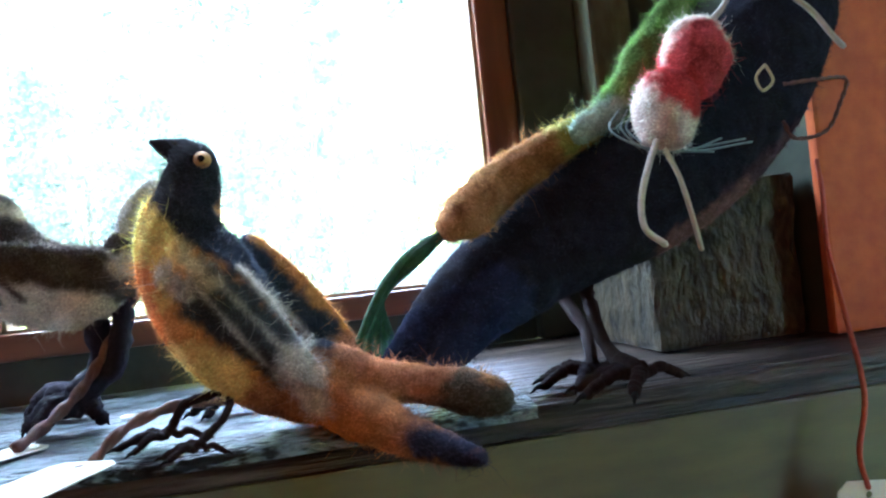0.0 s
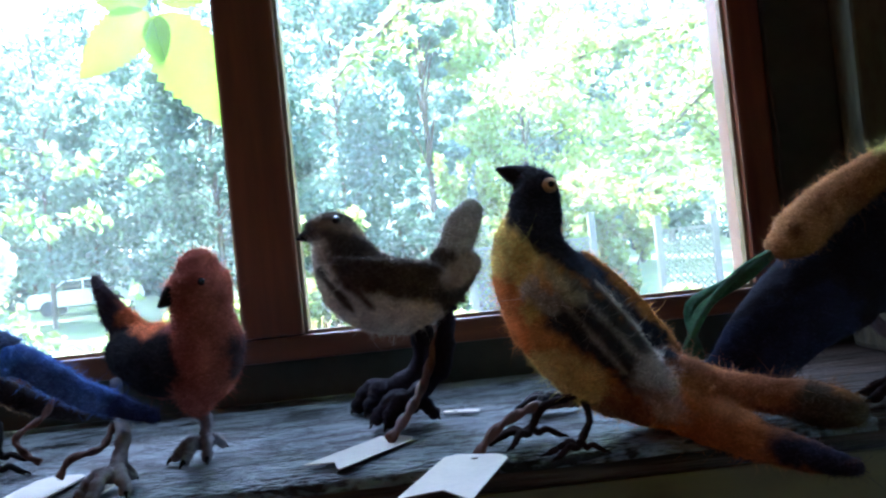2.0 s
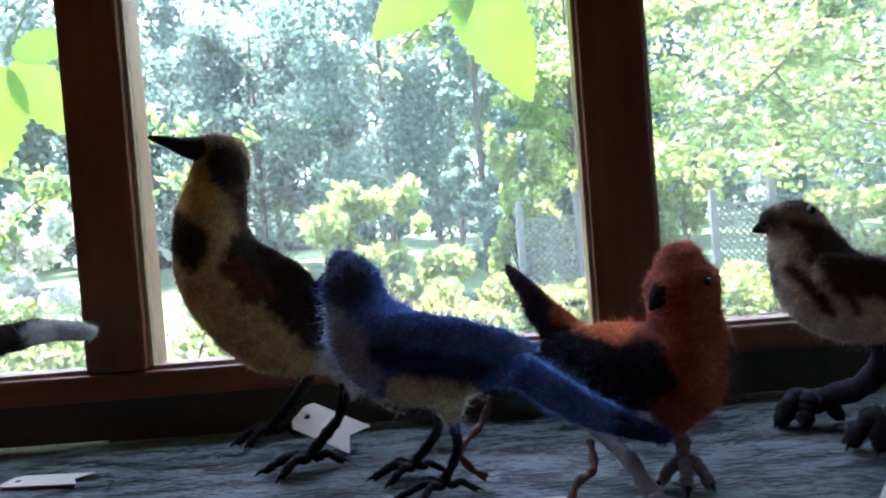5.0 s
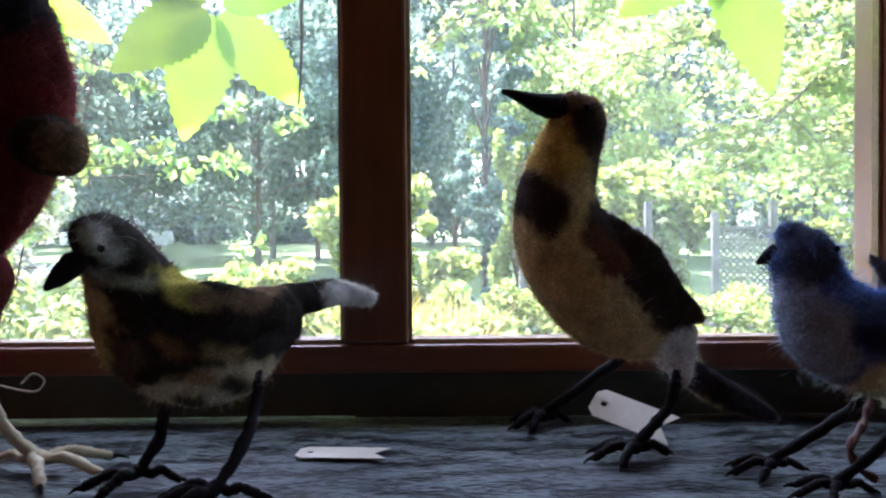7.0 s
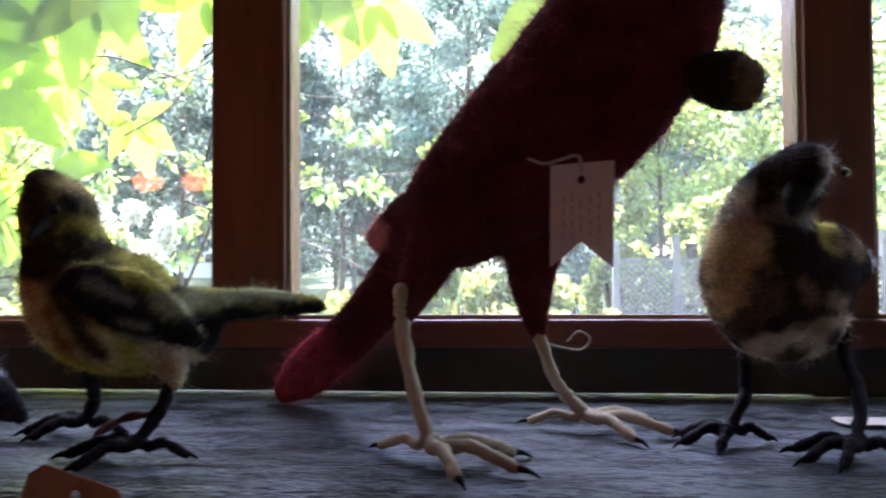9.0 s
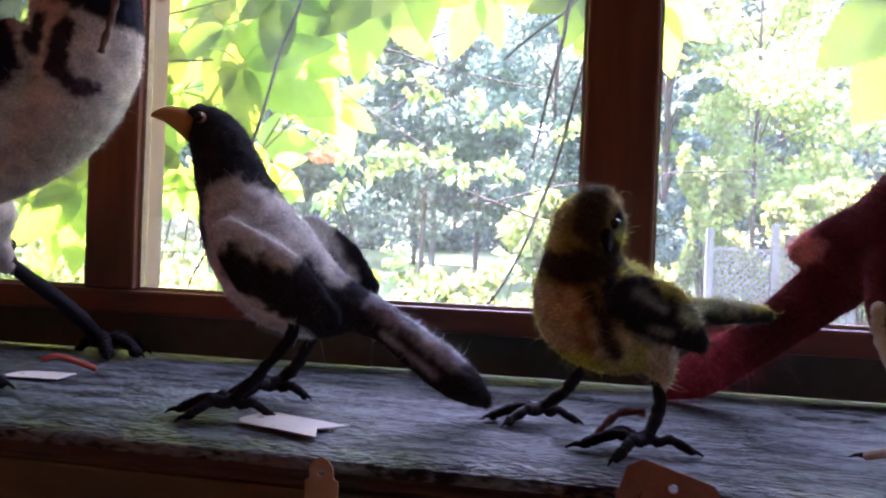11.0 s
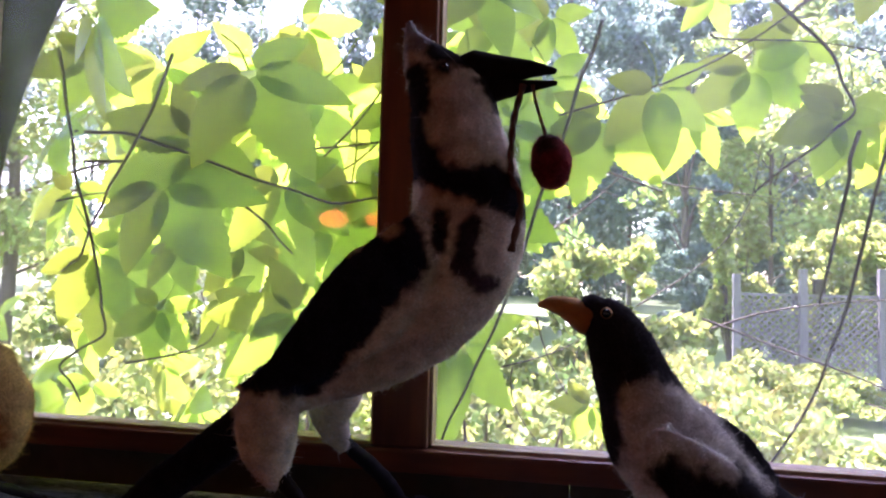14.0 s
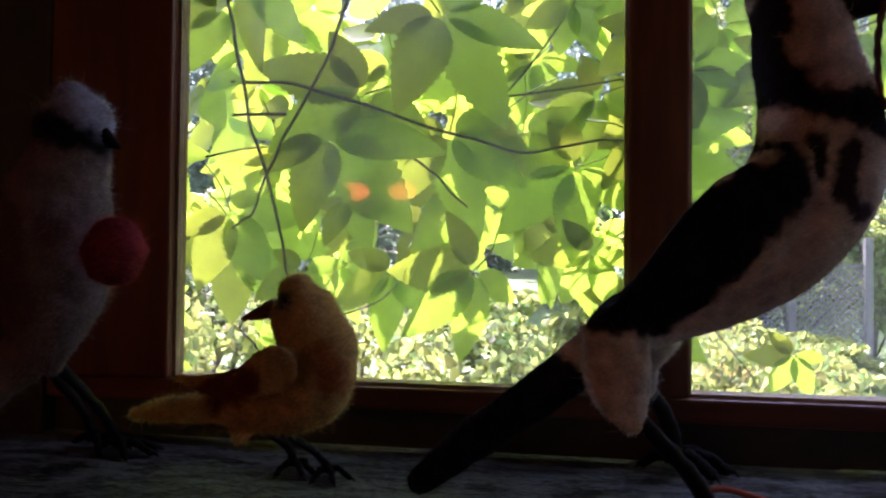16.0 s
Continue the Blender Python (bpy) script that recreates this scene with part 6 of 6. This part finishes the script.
# parked car beyond the lawn
CARWHITE = material("white car paint", (0.8, 0.8, 0.8), 0.25, 3, 0.05, 0.0)
CARGLASS = material("dark car glass", (0.03, 0.04, 0.045), 0.06, 3, 0.1, 0.0)
TYRE = material("black tyre rubber", (0.03, 0.03, 0.03), 0.85, 40, 0.3, 0.3)


def parked_car(x, y, turn):
    car = tagged(new("car"), "white car parked on the far lawn", "car")
    car.matrix_world = pose(x, y, rise(y), 0, 0, turn)
    side = [(-2.05, 0.35), (-2.1, 0.75), (-1.95, 0.92), (-1.25, 0.98), (-0.75, 1.42), (0.75, 1.47), (1.45, 1.02), (2.05, 0.9), (2.12, 0.55), (2.05, 0.32)]

    def slab(outline, y0, y1, round_by):
        bm = bmesh.new()
        f = bm.faces.new([bm.verts.new((px, y0, pz)) for px, pz in outline])
        e = bmesh.ops.extrude_face_region(bm, geom=[f])
        bmesh.ops.translate(bm, verts=[v for v in e["geom"] if isinstance(v, bmesh.types.BMVert)], vec=(0, y1 - y0, 0))
        bmesh.ops.recalc_face_normals(bm, faces=bm.faces[:])
        if round_by:
            bmesh.ops.bevel(bm, geom=bm.edges[:], offset=round_by, segments=2, affect="EDGES", profile=0.6)
        return bm

    part("body", slab(side, -0.82, 0.82, 0.06), CARWHITE, car)
    for y0 in (-0.832, 0.816):
        part("side_window", slab([(-1.05, 1.0), (-0.68, 1.34), (0.0, 1.37), (0.0, 1.0)], y0, y0 + 0.016, 0), CARGLASS, car)
        part("side_window", slab([(0.08, 1.0), (0.08, 1.37), (0.68, 1.36), (1.15, 1.03)], y0, y0 + 0.016, 0), CARGLASS, car)
    for wx in (-1.3, 1.3):
        for wy in (-0.76, 0.76):
            bm = bmesh.new()
            bmesh.ops.create_cone(bm, cap_ends=True, segments=20, radius1=0.31, radius2=0.31, depth=0.2, matrix=pose(wx, wy, 0.31, 90))
            part("wheel", bm, TYRE, car)


parked_car(-13.3, 30.0, 12)

# pole and wires
pole = tagged(new("utility_pole"), "pale wooden utility pole with wires beyond the lawn", "utility pole")
limb("pole_shaft", [(-5.9, 26, -0.9), (-5.9, 26, 2.4), (-5.9, 26, 5.75)], 0.12, 0.1, pole, FENCEWOOD)
for k in range(3):
    limb("wire", [(-30, 22, 3.2 + 0.9 * k), (-18, 24, 3.6 + 0.6 * k), (-5.9, 26, 4.9 + 0.35 * k), (12, 30, 5.2 + 0.6 * k), (34, 34, 6.5 + 0.7 * k)], 0.015, 0.015, pole, THREAD, 4)


# ---- creeper outside the glass ----
def leaflet(V, F, base, along, up, length, width):
    """A pointed, toothed leaflet, folded on its midrib and drooping."""
    side = along.cross(up).normalized()
    n, i0 = 26, len(V)
    for k in range(n + 1):
        f = k / n
        w = width * math.sin(math.pi * min(1.0, f ** 0.8)) ** 0.75 * (1 - 0.25 * f) * (1 + (0.1 if k % 2 else -0.06))
        if k in (0, n):
            w = 0.0006
        mid = base + along * length * f - up * length * 0.14 * f * f
        for s in (-1, 0, 1):
            V.append(mid + side * w * s / 2 + up * (0.05 * w * abs(s) - 0.012 * length * (s == 0)))
    for k in range(n):
        for s in (0, 1):
            a = i0 + k * 3 + s
            F.append((a, a + 3, a + 4, a + 1))


FAN = ((0, 1.0), (48, 0.88), (-48, 0.9), (104, 0.6), (-102, 0.62))


def leaf_mesh(seed, fan=FAN):
    rs = random.Random(seed)
    V, F = [], []
    for turn, L in fan:
        a = radians(turn + rs.uniform(-8, 8))
        along = Vector((math.sin(a), rs.uniform(-0.18, 0.18), -math.cos(a))).normalized()
        up = Vector((rs.uniform(-0.15, 0.15), -1, rs.uniform(-0.1, 0.1)))
        up = (up - along * up.dot(along)).normalized()
        leaflet(V, F, along * 0.006, along, up, 0.092 * L * rs.uniform(0.9, 1.1), 0.052 * L * rs.uniform(0.9, 1.1))
    path = smooth_path([(0, 0, 0, 0.0009), (0.004, 0.01, 0.03, 0.0009), (0.0, 0.025, 0.06, 0.001)], 3)
    TV, TF = tube_arrays(path, 1.0, 5)
    n = len(V)
    V += [Vector(v) for v in TV]
    F += [tuple(i + n for i in f) for f in TF]
    return mesh_of("leaf", V, F, CREEPER)


creeper = tagged(new("creeper_vine"), "green five-leaved creeper hanging outside the window", "vine")
LEAVES = [leaf_mesh(k) for k in range(8)]
LEAVES.append(leaf_mesh(11, ((28, 1.1), (-48, 0.85), (-112, 0.62), (118, 0.75), (6, 0.42))))


def vine_stem(pts):
    knots = []
    for a, b in zip(pts, pts[1:]):
        knots += [tuple(a[i] + (b[i] - a[i]) * f + 0.004 * noise.noise((a[0] * 40 + i, a[2] * 40, f * 3)) for i in range(3)) for f in (0.0, 0.5)]
    limb("stem", knots + [pts[-1]], 0.0022, 0.0013, creeper, VINEBARK, 6)


def vine_leaf(x, y, z, rx=0.0, ry=0.0, rz=0.0, s=1.0, k=0):
    ob = new("leaf", LEAVES[k if k == 8 else k % 8])
    ob.parent = creeper
    ob.matrix_basis = pose(x, y, z, rx, ry, rz) @ Matrix.Diagonal((s, s, s, 1))


vine_stem([(-0.411, 0.1, 0.458), (-0.417, 0.1, 0.414), (-0.441, 0.1, 0.321), (-0.469, 0.1, 0.191), (-0.498, 0.1, 0.115), (-0.537, 0.1, 0.044)])
vine_stem([(-0.696, 0.1, 0.474), (-0.715, 0.1, 0.416), (-0.755, 0.1, 0.295), (-0.798, 0.1, 0.162), (-0.83, 0.1, 0.092), (-0.853, 0.1, 0.039)])
vine_stem([(-1.323, 0.1, 0.469), (-1.308, 0.1, 0.4), (-1.293, 0.1, 0.32), (-1.269, 0.1, 0.263), (-1.253, 0.1, 0.19), (-1.245, 0.1, 0.14), (-1.299, 0.1, 0.1), (-1.27, 0.1, 0.061)])
vine_stem([(-1.187, 0.12, 0.464), (-1.21, 0.12, 0.397), (-1.25, 0.12, 0.33), (-1.271, 0.12, 0.289), (-1.296, 0.12, 0.226), (-1.32, 0.12, 0.208)])
vine_stem([(-1.344, 0.16, 0.386), (-1.27, 0.16, 0.381), (-1.183, 0.16, 0.354), (-1.097, 0.16, 0.323), (-1.0, 0.16, 0.294), (-0.916, 0.16, 0.308), (-0.863, 0.16, 0.309)])
vine_stem([(-1.361, 0.2, 0.355), (-1.269, 0.2, 0.353), (-1.198, 0.2, 0.35), (-1.101, 0.2, 0.276), (-1.063, 0.2, 0.238)])
vine_stem([(-0.524, 0.18, 0.534), (-0.46, 0.18, 0.458), (-0.436, 0.18, 0.397), (-0.476, 0.18, 0.36), (-0.534, 0.18, 0.311)])
vine_stem([(-0.463, 0.1, 0.356), (-0.468, 0.1, 0.313), (-0.481, 0.1, 0.259), (-0.494, 0.1, 0.196)])
vine_stem([(-1.087, 0.3, 0.331), (-1.009, 0.3, 0.342), (-0.925, 0.3, 0.358), (-0.803, 0.3, 0.366), (-0.693, 0.3, 0.354), (-0.616, 0.3, 0.328)])
vine_stem([(-0.06, 0.15, 0.378), (-0.063, 0.15, 0.326), (-0.066, 0.15, 0.262)])
# leaves that stand out, then the thick growth before the last pane
vine_leaf(0.314, 0.11, 0.397, 0, 0, 4, 1.36, 8)
vine_leaf(-0.15, 0.17, 0.36, -8, 8, 10, 1.35, 1)
vine_leaf(-0.37, 0.26, 0.4, 0, -18, 5, 0.9, 3)
vine_leaf(-0.43, 0.22, 0.41, 10, 12, 20, 1.0, 4)
vine_leaf(-0.86, 0.22, 0.32, -15, -62, 8, 1.3, 5)
vine_leaf(-0.453, 0.18, 0.39, 0, 20, 0, 0.75, 6)
vine_leaf(-0.634, 0.19, 0.43, 5, -10, 10, 0.95, 7)
vine_leaf(-0.69, 0.24, 0.41, -8, 12, -6, 1.15, 1)
vine_leaf(-0.58, 0.3, 0.43, -8, 30, 6, 0.9, 2)
vine_leaf(-0.76, 0.28, 0.47, 0, -20, 6, 1.0, 3)
vine_leaf(-0.70, 0.2, 0.075, 10, 30, 0, 0.55, 0)
vine_leaf(-0.52, 0.26, 0.47, 0, 0, 0, 1.0, 4)
vine_leaf(-0.26, 0.2, 0.47, 0, 14, 0, 0.9, 5)
rs = random.Random(5)
for k in range(50):
    u, v = rs.random(), rs.random()
    vine_leaf(-1.42 + 0.62 * u, 0.1 + 0.42 * rs.random(), 0.13 + 0.48 * v ** 0.8, rs.uniform(-35, 25), rs.uniform(-55, 55), rs.uniform(-40, 40), rs.uniform(0.75, 1.55), k)
for k in range(16):
    vine_leaf(-1.9 + 0.6 * rs.random(), 0.35 + 0.8 * rs.random(), -0.1 + 0.8 * rs.random(), rs.uniform(-35, 25), rs.uniform(-55, 55), rs.uniform(-40, 40), rs.uniform(0.9, 1.4), k)
for k in range(14):
    vine_leaf(-0.95 + 0.62 * rs.random(), 0.15 + 0.3 * rs.random(), 0.5 + 0.2 * rs.random(), rs.uniform(-25, 25), rs.uniform(-45, 45), rs.uniform(-30, 30), rs.uniform(0.7, 1.2), k)

for k in range(16):
    vine_leaf(-1.75 + 0.85 * rs.random(), 0.5 + 0.5 * rs.random(), 0.28 + 0.5 * rs.random(), rs.uniform(-30, 25), rs.uniform(-50, 50), rs.uniform(-35, 35), rs.uniform(1.2, 1.8), k)

# thin bare twigs among the leaves
for k in range(22):
    x, y, z = -1.42 + 0.95 * rs.random(), 0.14 + 0.45 * rs.random(), 0.02 + 0.5 * rs.random()
    a, L, bend = rs.uniform(-1.2, 1.2), rs.uniform(0.12, 0.34), rs.uniform(-0.06, 0.06)
    pts = [(x + L * f * math.cos(a) + bend * math.sin(3 * f), y + 0.02 * math.sin(5 * f), z + L * f * math.sin(a) + bend * f * f) for f in (0, 0.25, 0.5, 0.75, 1)]
    limb("twig", pts, 0.0016, 0.0007, creeper, VINEBARK, 5)
